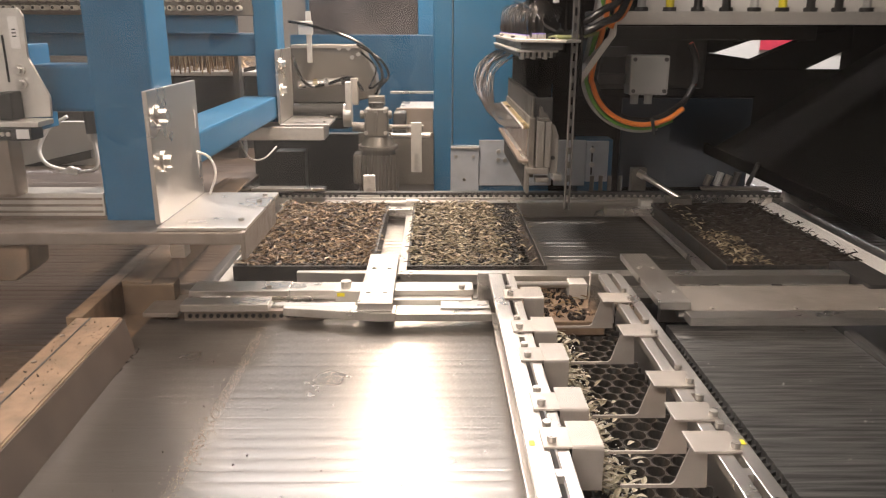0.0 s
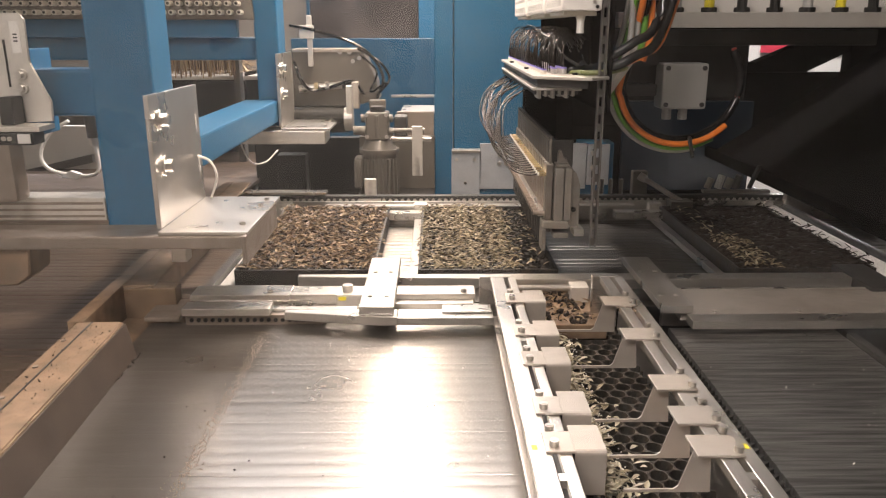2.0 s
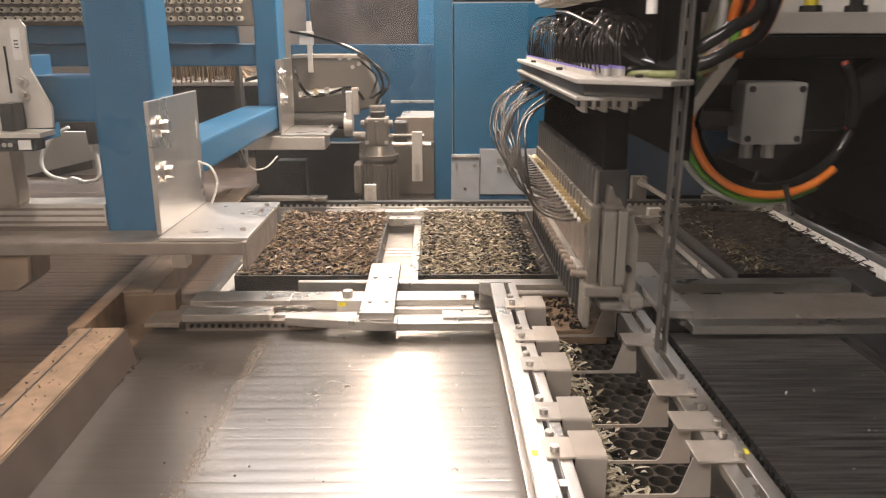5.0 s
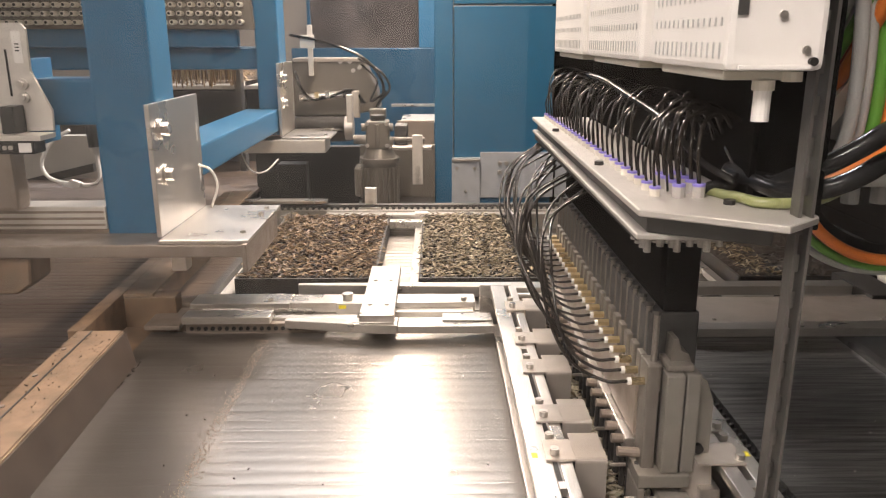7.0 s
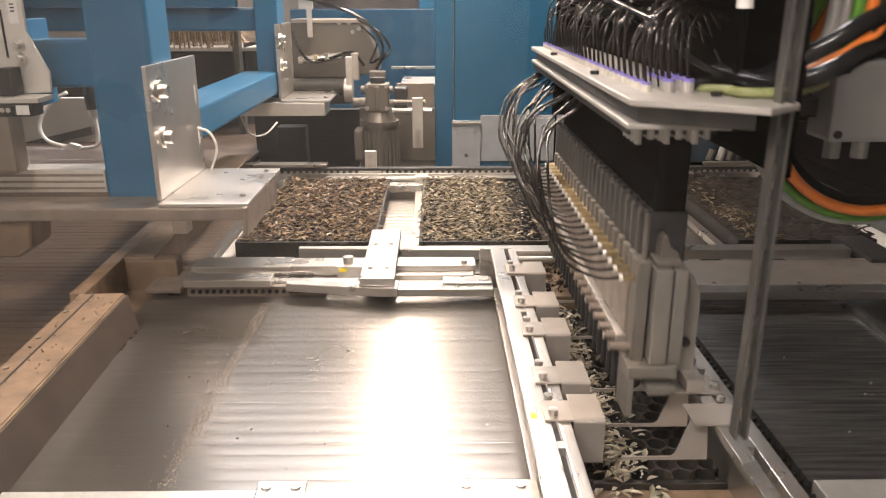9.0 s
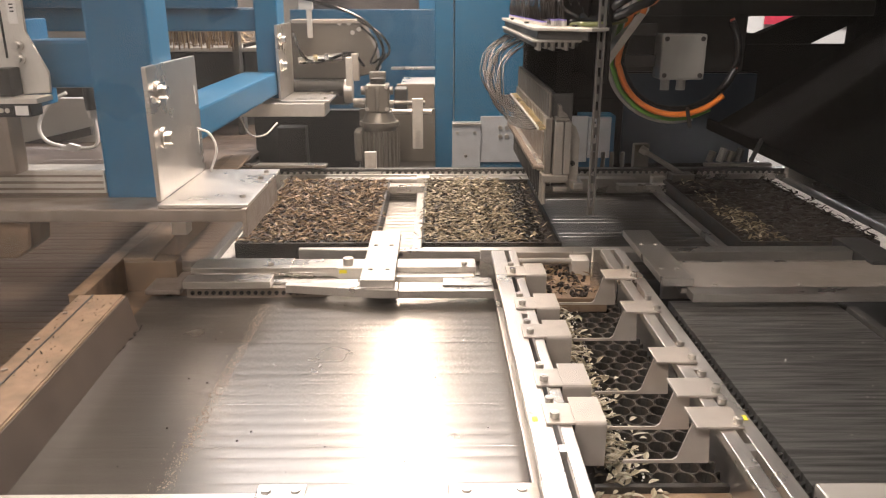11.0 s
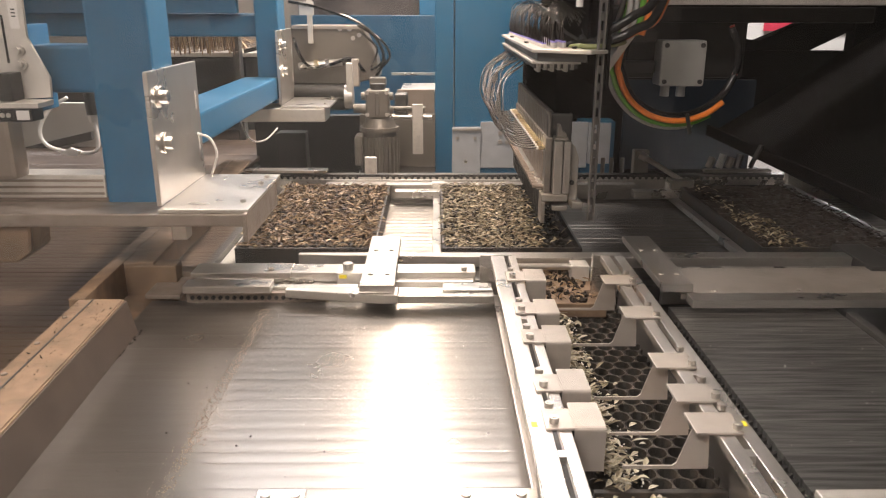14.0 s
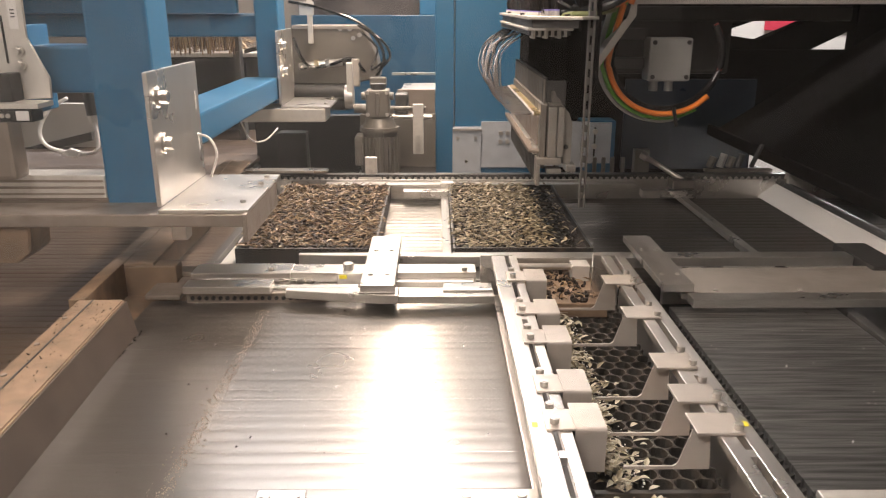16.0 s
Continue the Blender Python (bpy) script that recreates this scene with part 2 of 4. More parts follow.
# partition added out of view, behind the camera and to its right
solid("wall_partition", box(.5, 6, -1.5, -1.4, 0, 2.6), PARTI, "unseen dark grey partition added behind the camera", "wall", kind="structure")
solid("wall_partition", box(.5, .6, -4, -1.5, 0, 2.6), PARTI, "unseen dark grey partition added behind the camera", "wall", kind="structure")


# ---- conveyors ----
B = .95
F = .992
solid("belt_front", ribbed(-.470, .0965, .642, 1.18, F, height=.00013, thick=.06, seed=1, crown=.5), BELT, "shiny ribbed steel conveyor belt with a dusty edge", "conveyor belt", kind="structure")
solid("belt_side", ribbed(.381, .648, .30, 1.15, F, .021, height=.0014, seed=2, crown=2.5), BELT_D, "dark ribbed conveyor belt beside the planting rails", "conveyor belt", kind="structure")
solid("belt_cross", ribbed(-.408, 1.9, 1.40, 2.06, B - .003, .027, .0020, seed=3, crown=2), BELT_C, "ribbed cross conveyor carrying seedling trays", "conveyor belt", kind="structure")
solid("belt_transfer", ribbed(-.545, -.456, 1.40, 2.2, B - .004, .024, .002, .07, seed=5), BELT_F, "dark ribbed transfer strip beside the tray", "conveyor belt", kind="structure")
solid("belt_feed", ribbed(-1.9, -.61, .2, 3.2, B + .01, .024, .002, seed=4), BELT_F, "dark brown ribbed feed belt", "conveyor belt", kind="structure")
solid("machine_bed", box(-.53, 2.0, .2, 2.75, 0, .868), DGREY, "dark machine bed under the conveyors", "machine bed", kind="structure")
solid("machine_bed", box(-2.0, -.61, .2, 3.2, 0, .93), DGREY, "dark machine bed under the feed belt", "machine bed", kind="structure")

# dusty beam between the feed belt and the front belt
beam = thing("side_beam", "dusty tan painted steel beam beside the belt", "beam", (-.466, 1.05, .92))
bm = prism([(-.526, 1.047), (-.459, 1.047), (-.447, .985), (-.447, .3), (-.526, .3)], "y", .135, 1.05)
bmesh.ops.bevel(bm, geom=bm.edges[:], offset=.002, segments=2, affect="EDGES")
part("top_plate", bm, TANMETAL, beam)
# thin sheet over the beam's side, darker brown than its top
part("side_plate", prism([(-.4575, 1.044), (-.4555, 1.044), (-.4440, .985), (-.4440, .93), (-.446, .93), (-.446, .985)], "y", .135, 1.049), BROWNP, beam, "dark brown side plate")
part("rim", box(-.546, -.522, 1.062, 2.13, .3, 1.043, .002), TANMETAL, beam)
part("seam", box(-.504, -.502, .135, 1.048, 1.047, 1.0482), DGREY, beam)
part("ledge", box(-.522, -.447, 1.052, 1.228, .90, .984, .002), TANMETAL, beam)
part("cross_box", box(-.522, -.435, 1.229, 1.265, .90, 1.036, .002), TANMETAL, beam)
part("inner_rim", box(-.522, -.472, 1.230, 2.13, 1.0365, 1.042, .001), TANMETAL, beam)
for k in range(9):
    part("rivet", rod((-.516, .30 + k * .085, 1.047), (-.516, .30 + k * .085, 1.0488), .0035, 10), BROWNAL, beam)
beam.rotation_euler.z = .045
slide = thing("tray_slide", "dull steel slide strip beside the tray", "slide", (-.43, 1.7, .95))
part("dark_guide", box(-.455, -.437, 1.40, 2.06, .868, .975, .002), DGREY, slide)
part("slide_plate", box(-.436, -.408, 1.40, 2.04, .868, .962, .001), ALU, slide)


def guide(name, x0, x1, y0, y1, z0, z1, label, mat=None, taper=0.):
    """A flat guide bar that lies across the belts; taper narrows its first fifth."""
    if taper:
        k = x0 + (x1 - x0) * .85
        bm = prism([(x0, y1 - .012), (x0, y1), (x1, y1), (x1, y0), (k, y0)], "z", z0, z1)
        bmesh.ops.bevel(bm, geom=bm.edges[:], offset=.001, segments=1, affect="EDGES")
    else:
        bm = box(x0, x1, y0, y1, z0, z1, .0012)
    return solid(name, bm, mat or STEEL, label, "guide bar", ((x0 + x1) / 2, y0, z0))


# cross guides between the tray conveyor and the front belts
guide("guide_bar", -.254, .09, 1.325, 1.352, 1.0, 1.02, "tapered steel guide bar before the trays", taper=1)
guide("guide_bar", .09, .768, 1.318, 1.352, 1.0, 1.02, "steel guide bar before the trays")
guide("guide_bar", -.244, -.06, 1.130, 1.168, 1.006, 1.02, "tapered steel guide plate at the belt's end", taper=1)
guide("guide_bar", -.06, .094, 1.132, 1.172, 1.005, 1.018, "steel guide plate at the belt's end")
guide("guide_bar", .405, .78, 1.108, 1.140, 1.006, 1.02, "steel guide plate at the dark belt's end")
guide("guide_bar", -.41, -.268, 1.155, 1.19, 1.014, 1.026, "flat bright steel guide strip")
guide("guide_bar", .012, .092, 1.150, 1.182, 1.0185, 1.022, "thin steel cover plate with a screw")

channel = thing("cross_channel", "steel channel across the conveyor with bolted blocks", "channel", (-.16, 1.25, .96))
part("web", box(-.42, .07, 1.252, 1.262, .955, 1.018, .001), STEEL, channel)
part("top_flange", box(-.42, -.25, 1.232, 1.285, 1.012, 1.022, .001), STEEL, channel)
part("top_flange", box(-.25, .07, 1.24, 1.285, 1.010, 1.020, .001), STEEL, channel)
part("lower_flange", box(-.41, .09, 1.19, 1.250, .993, .999, .001), STEEL, channel)
part("shelf", box(-.40, -.13, 1.186, 1.20, 1.010, 1.0135, .001), STEEL, channel)
part("block", box(-.168, -.112, 1.22, 1.251, .999, 1.026, .0015), ALU, channel)
part("block", box(-.110, .066, 1.222, 1.251, .999, 1.0095, .0015), ALU, channel)
part("peg", rod((-.150, 1.238, 1.026), (-.150, 1.238, 1.038), .009, 20), STEEL, channel, "round steel peg")
part("tag", box(-.164, -.151, 1.2185, 1.2200, 1.0165, 1.0225), YELLOW, channel, "small yellow tag")
for x in (-.285, .05):
    part("screw", screw((x, 1.248, 1.021), r=.005), STEEL, channel)
part("slide", box(-.478, -.42, 1.17, 1.26, .998, 1.006, .002), BROWNAL, channel, "worn steel slide plate")
part("slide", box(-.474, -.42, 1.262, 1.30, 1.006, 1.014, .002), BROWNAL, channel)

chan2 = thing("cross_channel", "steel channel across the dark conveyor", "channel", (.55, 1.25, .96))
part("cover", box(.40, .90, 1.152, 1.281, 1.004, 1.013, .0015), FINGERM, chan2)
part("web", box(.40, .90, 1.250, 1.262, .955, 1.006, .001), STEEL, chan2)
part("fold", box(.40, .90, 1.281, 1.287, .985, 1.014, .0015), STEEL, chan2)
for x in (.46, .60, .74):
    part("screw", screw((x, 1.168, 1.013), r=.004, h=.002), STEEL, chan2)


def bridge(x0, x1, label):
    """Folded cover plate over the guides."""
    b = thing("bridge_block", label, "block", ((x0 + x1) / 2, 1.25, 1.0))
    part("cover", box(x0, x1, 1.152, 1.412, 1.022, 1.034, .0015), STEEL_Y, b)
    part("lip", box(x0, x1, 1.140, 1.152, 1.0205, 1.034, .0015), STEEL_Y, b)
    for x, y in ((.25, 1.19), (.75, 1.19), (.25, 1.32), (.75, 1.32)):
        part("screw", screw((x0 + (x1 - x0) * x, y, 1.034), r=.0042, h=.002), STEEL, b)
    return b


bridge(-.122, -.066, "flat steel bridging plate with four screws")
bridge(.364, .415, "flat steel bridging plate beside the planting rails")


# ---- planting station ----
def rail(x0, x1, y0, y1, side):
    r = thing("slotted_rail", "slotted bare steel rail with clamped finger plates", "rail", ((x0 + x1) / 2, y0, 1.0), "planting rails")
    m = x0 + (x1 - x0) * .62 if side < 0 else x0 + (x1 - x0) * .5
    part("flange", box(x0, m - .0035, y0, y1, 1.046, 1.056, .0012), STEEL_Y, r)
    part("flange", box(m + .0035, x1, y0, y1, 1.046, 1.056, .0012), STEEL_Y, r)
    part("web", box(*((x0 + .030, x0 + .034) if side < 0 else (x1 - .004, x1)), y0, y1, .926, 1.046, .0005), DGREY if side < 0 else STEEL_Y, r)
    y = y0 + .01
    while y < y1:
        part("bridge", box(m - .0035, m + .0035, y, y + .012, 1.047, 1.0555), STEEL_Y, r)
        y += .165
    part("end_block", box(x0 - .018 if side < 0 else x0 - .012, x1 - .006, y1, y1 + .012, .965, 1.057, .0015), STEEL, r)
    part("tag", box(*((x0 + .003, x0 + .009) if side < 0 else (x1 - .010, x1 - .003)), .673, .682, 1.0562, 1.0566), YELLOW, r, "small yellow tag")
    return r


rail_l = rail(.094, .136, .28, 1.222, -1)
rail_r = rail(.280, .319, .28, 1.222, 1)


def finger_left(y, parent):
    """Flat tongue whose near edge folds down into a lip over its outer half."""
    prof = [(y + .052, 1.0565), (y + .052, 1.0595), (y + .004, 1.0595), (y + .0018, 1.0588), (y + .0005, 1.0572), (y, 1.0550), (y, 1.010), (y + .0025, 1.010), (y + .0025, 1.0545), (y + .004, 1.0565)]
    bm = prism(prof, "x", .1390, .1705)
    box(.110, .1392, y + .0005, y + .040, 1.0566, 1.0594, .0008, bm)
    f = part("finger_plate", bm, FINGERM, parent, "folded steel finger plate")
    for k in (.012, .047):
        part("bolt", screw((.1195, y + k, 1.0595 if k < .04 else 1.0565), r=.0048, h=.0062), STEEL, f)


def finger_right(y, parent):
    """Flat tongue with a flared upright at its end that carries a thin blade."""
    bm = box(.257, .305, y, y + .040, 1.0565, 1.0595, .0008)
    prism([(.257, 1.0595), (.274, 1.0565), (.277, 1.012), (.190, 1.012), (.190, 1.0155), (.240, 1.0155), (.2445, 1.019)], "y", y + .010, y + .0122, bm)
    f = part("finger_plate", bm, FINGERM, parent, "folded steel finger plate with a thin blade")
    for k in (.008, .052):
        part("bolt", screw((.3005, y + k, 1.0595 if k < .04 else 1.0565), r=.0048, h=.0062), STEEL, f)


for y in (1.093, .962, .868, .742, .664):
    finger_left(y, rail_l)
for y in (1.076, .946, .797, .718, .655):
    finger_right(y, rail_r)

edge = thing("belt_edge_strip", "worn pale steel edge strip and dark chain beside the belt", "edge strip", (.09, .9, .95))
part("strip", box(.097, .1125, .60, 1.195, .95, .996, .001), STEEL_Y, edge)
part("chain_bed", box(.1127, .118, .60, 1.195, .95, .975), BLACK, edge)
for i in range(26):
    part("chain_link", box(.1130, .1178, .61 + i * .0222, .628 + i * .0222, .975, .981, .001), DGREY, edge)
edge2 = thing("toothed_belt", "black toothed belt beside the planting rail", "toothed belt", (.40, .9, .93))
part("band", box(.330, .3805, .30, 1.10, .95, .982), BLACK, edge2)
for i in range(52):
    part("tooth", prism([(.366, .40 + i * .0134), (.3795, .409 + i * .0134), (.3795, .413 + i * .0134), (.366, .405 + i * .0134)], "z", .982, .988), BLACK, edge2)
solid("edge_rail", box(.649, .664, .30, 1.106, .93, 1.0, .002), DGREY, "dark steel edge rail of the ribbed belt", "rail", (.655, .7, .93))
solid("end_bar", box(.381, .80, .55, .650, .94, .998, .002), ALU, "pale worn end bar before the dark belt", "bar", (.55, .6, .95))

# tray with a honeycomb of cells between the rails
solid("channel_floor", box(.10, .345, .30, 1.30, .915, .924), BLACK, "black channel floor under the cell tray", "floor", kind="structure")


def cell_grid(x0, x1, y0, y1, pitch):
    row = pitch * .87
    return [(x0 + (i + .5 + .5 * (j % 2)) * pitch, y0 + (j + .5) * row) for j in range(int((y1 - y0) / row)) for i in range(int((x1 - x0) / pitch))]


def cell(bm, cx, cy, z0, z1, pitch, wall):
    """One hexagonal collar with a round, tapering mouth."""
    o, n_ = pitch * .577, pitch * .5 - wall * .6
    vs = [[bm.verts.new((cx + r * math.sin(k * math.pi / 6), cy + r * math.cos(k * math.pi / 6), z)) for k in range(12)] for r, z in ((o, z1 - .001), (o * .93, z1), (n_, z1), (n_ * .8, z0))]
    for k in range(1, 12, 2):
        for ring, r in ((0, o), (1, o * .93)):
            v = vs[ring][k]
            v.co.x, v.co.y = cx + r * .866 * math.sin(k * math.pi / 6), cy + r * .866 * math.cos(k * math.pi / 6)
    for a, b in zip(vs, vs[1:]):
        for k in range(12):
            bm.faces.new((a[k], a[(k + 1) % 12], b[(k + 1) % 12], b[k]))
    return bm


def honeycomb(x0, x1, y0, y1, z0, z1, pitch, wall):
    bm = bmesh.new()
    for cx, cy in cell_grid(x0, x1, y0, y1, pitch):
        cell(bm, cx, cy, z0, z1, pitch, wall)
    return bm


celltray = thing("cell_tray", "black plastic honeycomb cell tray, mostly empty", "tray", (.25, .97, .93))
first = None
for cx, cy in cell_grid(.165, .352, .70, 1.262, .0236):
    if first is None:
        first = part("cell", cell(bmesh.new(), cx, cy, .928, .962, .0236, .0010), TRAYBLK, celltray)
        c0 = (cx, cy)
    else:
        ob = new("cell", first.data)
        ob.parent, ob.location = celltray, (cx - c0[0], cy - c0[1], 0)
part("end_wall", box(.17, .36, .692, .699, .924, .964, .001), TRAYBLK, celltray)
part("end_wall", box(.17, .36, 1.263, 1.269, .924, .964, .001), TRAYBLK, celltray)
solid("end_plate", box(.15, .35, .60, .690, .93, .958, .002), TANMETAL, "dusty tan end plate at the channel", "plate", (.25, .65, .93))
solid("end_plate", box(.14, .285, 1.168, 1.40, .965, .990, .002), TANMETAL, "dusty tan plate with spilled soil", "plate", (.2, 1.3, .93))
stop = thing("stop_rod", "steel stop rod with a square block", "rod", (.2, 1.22, 1.0))
part("rod", rod((.13, 1.292, 1.012), (.25, 1.292, 1.012), .006), STEEL, stop)
part("block", box(.243, .275, 1.277, 1.312, .985, 1.018, .002), ALU, stop)

# near end of the front belt
nearbar = thing("end_bar", "bright aluminium end bar before the belt", "bar", (-.1, .66, .95))
part("bar", box(-.44, .10, .58, .6405, .94, .9975, .002), ALU, nearbar)
for x in (-.176, .012):
    w = .048 if x < 0 else .090
    p = part("clamp", box(x, x + w, .600, .6465, .9976, 1.0035, .0015), STEEL, nearbar)
    for k in (.2, .8):
        part("bolt", rod((x + w * k, .636, 1.0035), (x + w * k, .636, 1.0055), .0055, 14), STEEL, p)


# ---- trays with young plants ----
def leaf_field(x0, x1, y0, y1, z, count, seed, size=(.009, .020), lift=.012):
    """Loose young leaves: bent, pointed blades lying at all angles over the soil."""
    rng = random.Random(seed)
    verts, faces = [], []
    cols, rows = max(1, int((x1 - x0) / .024)), max(1, int((y1 - y0) / .024))
    for _ in range(count):
        cx = x0 + (rng.randrange(cols) + rng.gauss(.5, .3)) * (x1 - x0) / cols
        cy = y0 + (rng.randrange(rows) + rng.gauss(.5, .22)) * (y1 - y0) / rows
        a, ln, w = rng.gauss(.1, .65) + (math.pi if rng.random() < .5 else 0), rng.uniform(*size), rng.uniform(.0018, .0036)
        tilt, bend, zz = rng.uniform(-.2, .75), rng.uniform(-.2, .8), z + rng.uniform(.0, lift)
        d, s = Vector((math.cos(a), math.sin(a), 0)), Vector((-math.sin(a), math.cos(a), 0))
        p = Vector((cx, cy, zz)) - d * ln * .5
        base, pts, n = len(verts), [], 4
        for k, wk in enumerate((.25, .9, 1, .55, .05)):
            s2 = s * w * wk
            pts += [p - s2 + Vector((0, 0, .0012 * wk)), p - Vector((0, 0, .0006)), p + s2 + Vector((0, 0, .0012 * wk))]
            ang = tilt - bend * k / n
            p = p + (d * math.cos(ang) + Vector((0, 0, 1)) * math.sin(ang)) * ln / n
        verts += [tuple(v) for v in pts]
        for k in range(n):
            q = base + 3 * k
            faces += [(q, q + 1, q + 4, q + 3), (q + 1, q + 2, q + 5, q + 4)]
    me = bpy.data.meshes.new("leaves")
    me.from_pydata(verts, [], faces)
    return me


def leaf_material(name, shades):
    mat = material(name, shades[2], .5, 0, .2, 60, .1)
    nt = mat.node_tree
    geo = nt.nodes.new("ShaderNodeNewGeometry")
    ramp = nt.nodes.new("ShaderNodeValToRGB")
    el = ramp.color_ramp.elements
    el[0].position, el[0].color = 0, (*shades[0], 1)
    el[1].position, el[1].color = 1, (*shades[-1], 1)
    for k, c in enumerate(shades[1:-1]):
        e = el.new((k + 1) / (len(shades) - 1))
        e.color = (*c, 1)
    nt.links.new(geo.outputs["Random Per Island"], ramp.inputs[0])
    nt.links.new(ramp.outputs[0], nt.nodes["Principled BSDF"].inputs["Base Color"])
    return mat


LEAF_TAN = leaf_material("tan_leaf", [(.04, .022, .012), (.10, .058, .028), (.18, .11, .055), (.26, .17, .085), (.44, .34, .20)])
LEAF_PALE = leaf_material("pale_leaf", [(.16, .13, .08), (.32, .28, .19), (.42, .38, .28), (.52, .48, .38), (.62, .58, .48)])
LEAF_OLIVE = leaf_material("olive_leaf", [(.06, .042, .024), (.16, .122, .068), (.27, .215, .13), (.37, .305, .195), (.56, .49, .35)])


def plant_tray(x0, x1, y0, y1, label, fields, seed, leaf, peat=.012):
    t = thing("seedling_tray", label, "tray", ((x0 + x1) / 2, (y0 + y1) / 2, .955), "seedling trays")
    z0, z1 = .952, .993
    bm = bmesh.new()
    for a in ((x0, x1, y0, y0 + .005), (x0, x1, y1 - .005, y1), (x0, x0 + .005, y0 + .005, y1 - .005), (x1 - .005, x1, y0 + .005, y1 - .005)):
        box(*a, z0, z1, .001, bm)
    part("tray_wall", bm, TRAYBLK, t)
    tagged(part("cell_insert", honeycomb(x0 + .004, x1 - .018, y0 + .004, y1 - .002, z0 + .01, z1 - .002, .024, .002), TRAYBLK, t), kind="stuff")
    nx, ny = 26, 50
    bm = bmesh.new()
    bmesh.ops.create_grid(bm, x_segments=nx, y_segments=ny, size=.5, matrix=Matrix.Translation(((x0 + x1) / 2, (y0 + y1) / 2, z1 - peat)) @ Matrix.Diagonal((x1 - x0 - .01, y1 - y0 - .01, 1, 1)))
    for v in bm.verts:
        v.co.z += .006 * noise.noise(v.co * 60) + .004 * noise.noise(v.co * 160)
    part("soil", bm, SOIL, t)
    for k, (a, b, n, ya, yb) in enumerate(fields):
        me = leaf_field(a, b, max(ya, y0 + .006), min(yb, y1 - .006), z1 - .006, n, seed + k)
        me.materials.append(leaf)
        me.transform(Matrix.Translation(-ORG[t]))
        ob = new("leaves", me)
        ob.parent = t
        tagged(ob, "pale tan and olive young leaves", kind="stuff")
    return t


tray_a = plant_tray(-.405, -.122, 1.462, 2.03, "black seedling tray full of tan young leaves", [(-.400, -.126, 2900, 0, 9)], 11, LEAF_TAN)
tray_b = plant_tray(-.034, .250, 1.462, 2.03, "black seedling tray of olive leaves being emptied", [(-.03, .165, 2100, 0, 9), (.155, .185, 120, 0, 9), (.18, .245, 60, 0, 9)], 21, LEAF_OLIVE)
tray_c = plant_tray(.615, .898, 1.462, 2.03, "black seedling tray of bare dark peat with few leaves", [(.640, .715, 260, 1.47, 1.70), (.64, .69, 60, 1.70, 2.0)], 31, LEAF_OLIVE, .001)


me = leaf_field(.878, .902, 1.47, 2.02, .988, 150, 35, (.012, .026), .012)
me.materials.append(SOIL)
me.transform(Matrix.Translation(-ORG[tray_c]))
tufts = new("root_tufts", me)
tufts.parent = tray_c
tagged(tufts, "dark ragged root tufts over the tray rim", kind="stuff")


# carriers that push the trays along
def carrier(x, label):
    c = thing("tray_carrier", label, "carrier bar", (x, 1.75, .955), "tray carriers")
    part("bar", box(x - .018, x, 1.42, 2.02, .954, .968, .0012), STEEL_Y, c)
    part("end_block", box(x - .02, x + .015, 2.022, 2.05, .960, 1.0, .0015), ALU, c)
    part("cross_arm", box(x - .12, x + .02, 1.985, 2.02, .966, .985, .0012), STEEL, c)
    return c


car_a = carrier(-.036, "bright steel tray carrier bar with an end block")
car_b = carrier(.607, "steel tray carrier bar in the shade")

# back guide with perforated chain
back = thing("chain_guide", "steel guide with perforated roller chain behind the trays", "chain guide", (.2, 2.08, .95))
part("wall", box(-.56, 1.25, 2.060, 2.068, .93, 1.0, .001), STEEL, back)
part("cover", box(-.56, -.30, 2.062, 2.10, 1.018, 1.026, .001), STEEL, back)
part("chain_bar", box(-.55, 1.25, 2.075, 2.10, .985, 1.012, .001), DGREY, back)
for i in range(100):
    part("chain_link", rod((-.52 + i * .0172, 2.0725, 1.0), (-.52 + i * .0172, 2.0755, 1.0), .0052, 8), STEEL, back)
part("ledge", box(-.30, .55, 2.03, 2.06, .985, .994, .001), STEEL, back)
lowchain = thing("chain_guide", "perforated roller chain below the guide plates", "chain guide", (-.3, 1.13, .96))
part("bar", box(-.41, -.18, 1.172, 1.184, .984, 1.0085), BROWNAL, lowchain)
for i in range(19):
    part("chain_link", rod((-.40 + i * .0115, 1.170, 1.0005), (-.40 + i * .0115, 1.1725, 1.0005), .0036, 8), BLACK, lowchain)

# spilled leaves and crumbs in the planting channel
for x0, x1, y0, y1, z, n, seed, leaf in ((.176, .190, .69, 1.26, .962, 120, 45, LEAF_OLIVE), (.188, .216, .69, 1.26, .963, 560, 41, LEAF_PALE), (.208, .240, .69, 1.26, .962, 80, 42, LEAF_PALE), (.165, .275, 1.172, 1.395, .991, 120, 43, LEAF_TAN), (.16, .25, .60, .69, .959, 60, 44, LEAF_PALE)):
    me = leaf_field(x0, x1, y0, y1, z, n, seed, (.006, .019), .012)
    me.materials.append(leaf)
    tagged(new("spilled_leaves", me), "loose pale leaves spilled along the cell tray", "leaf litter", kind="stuff")


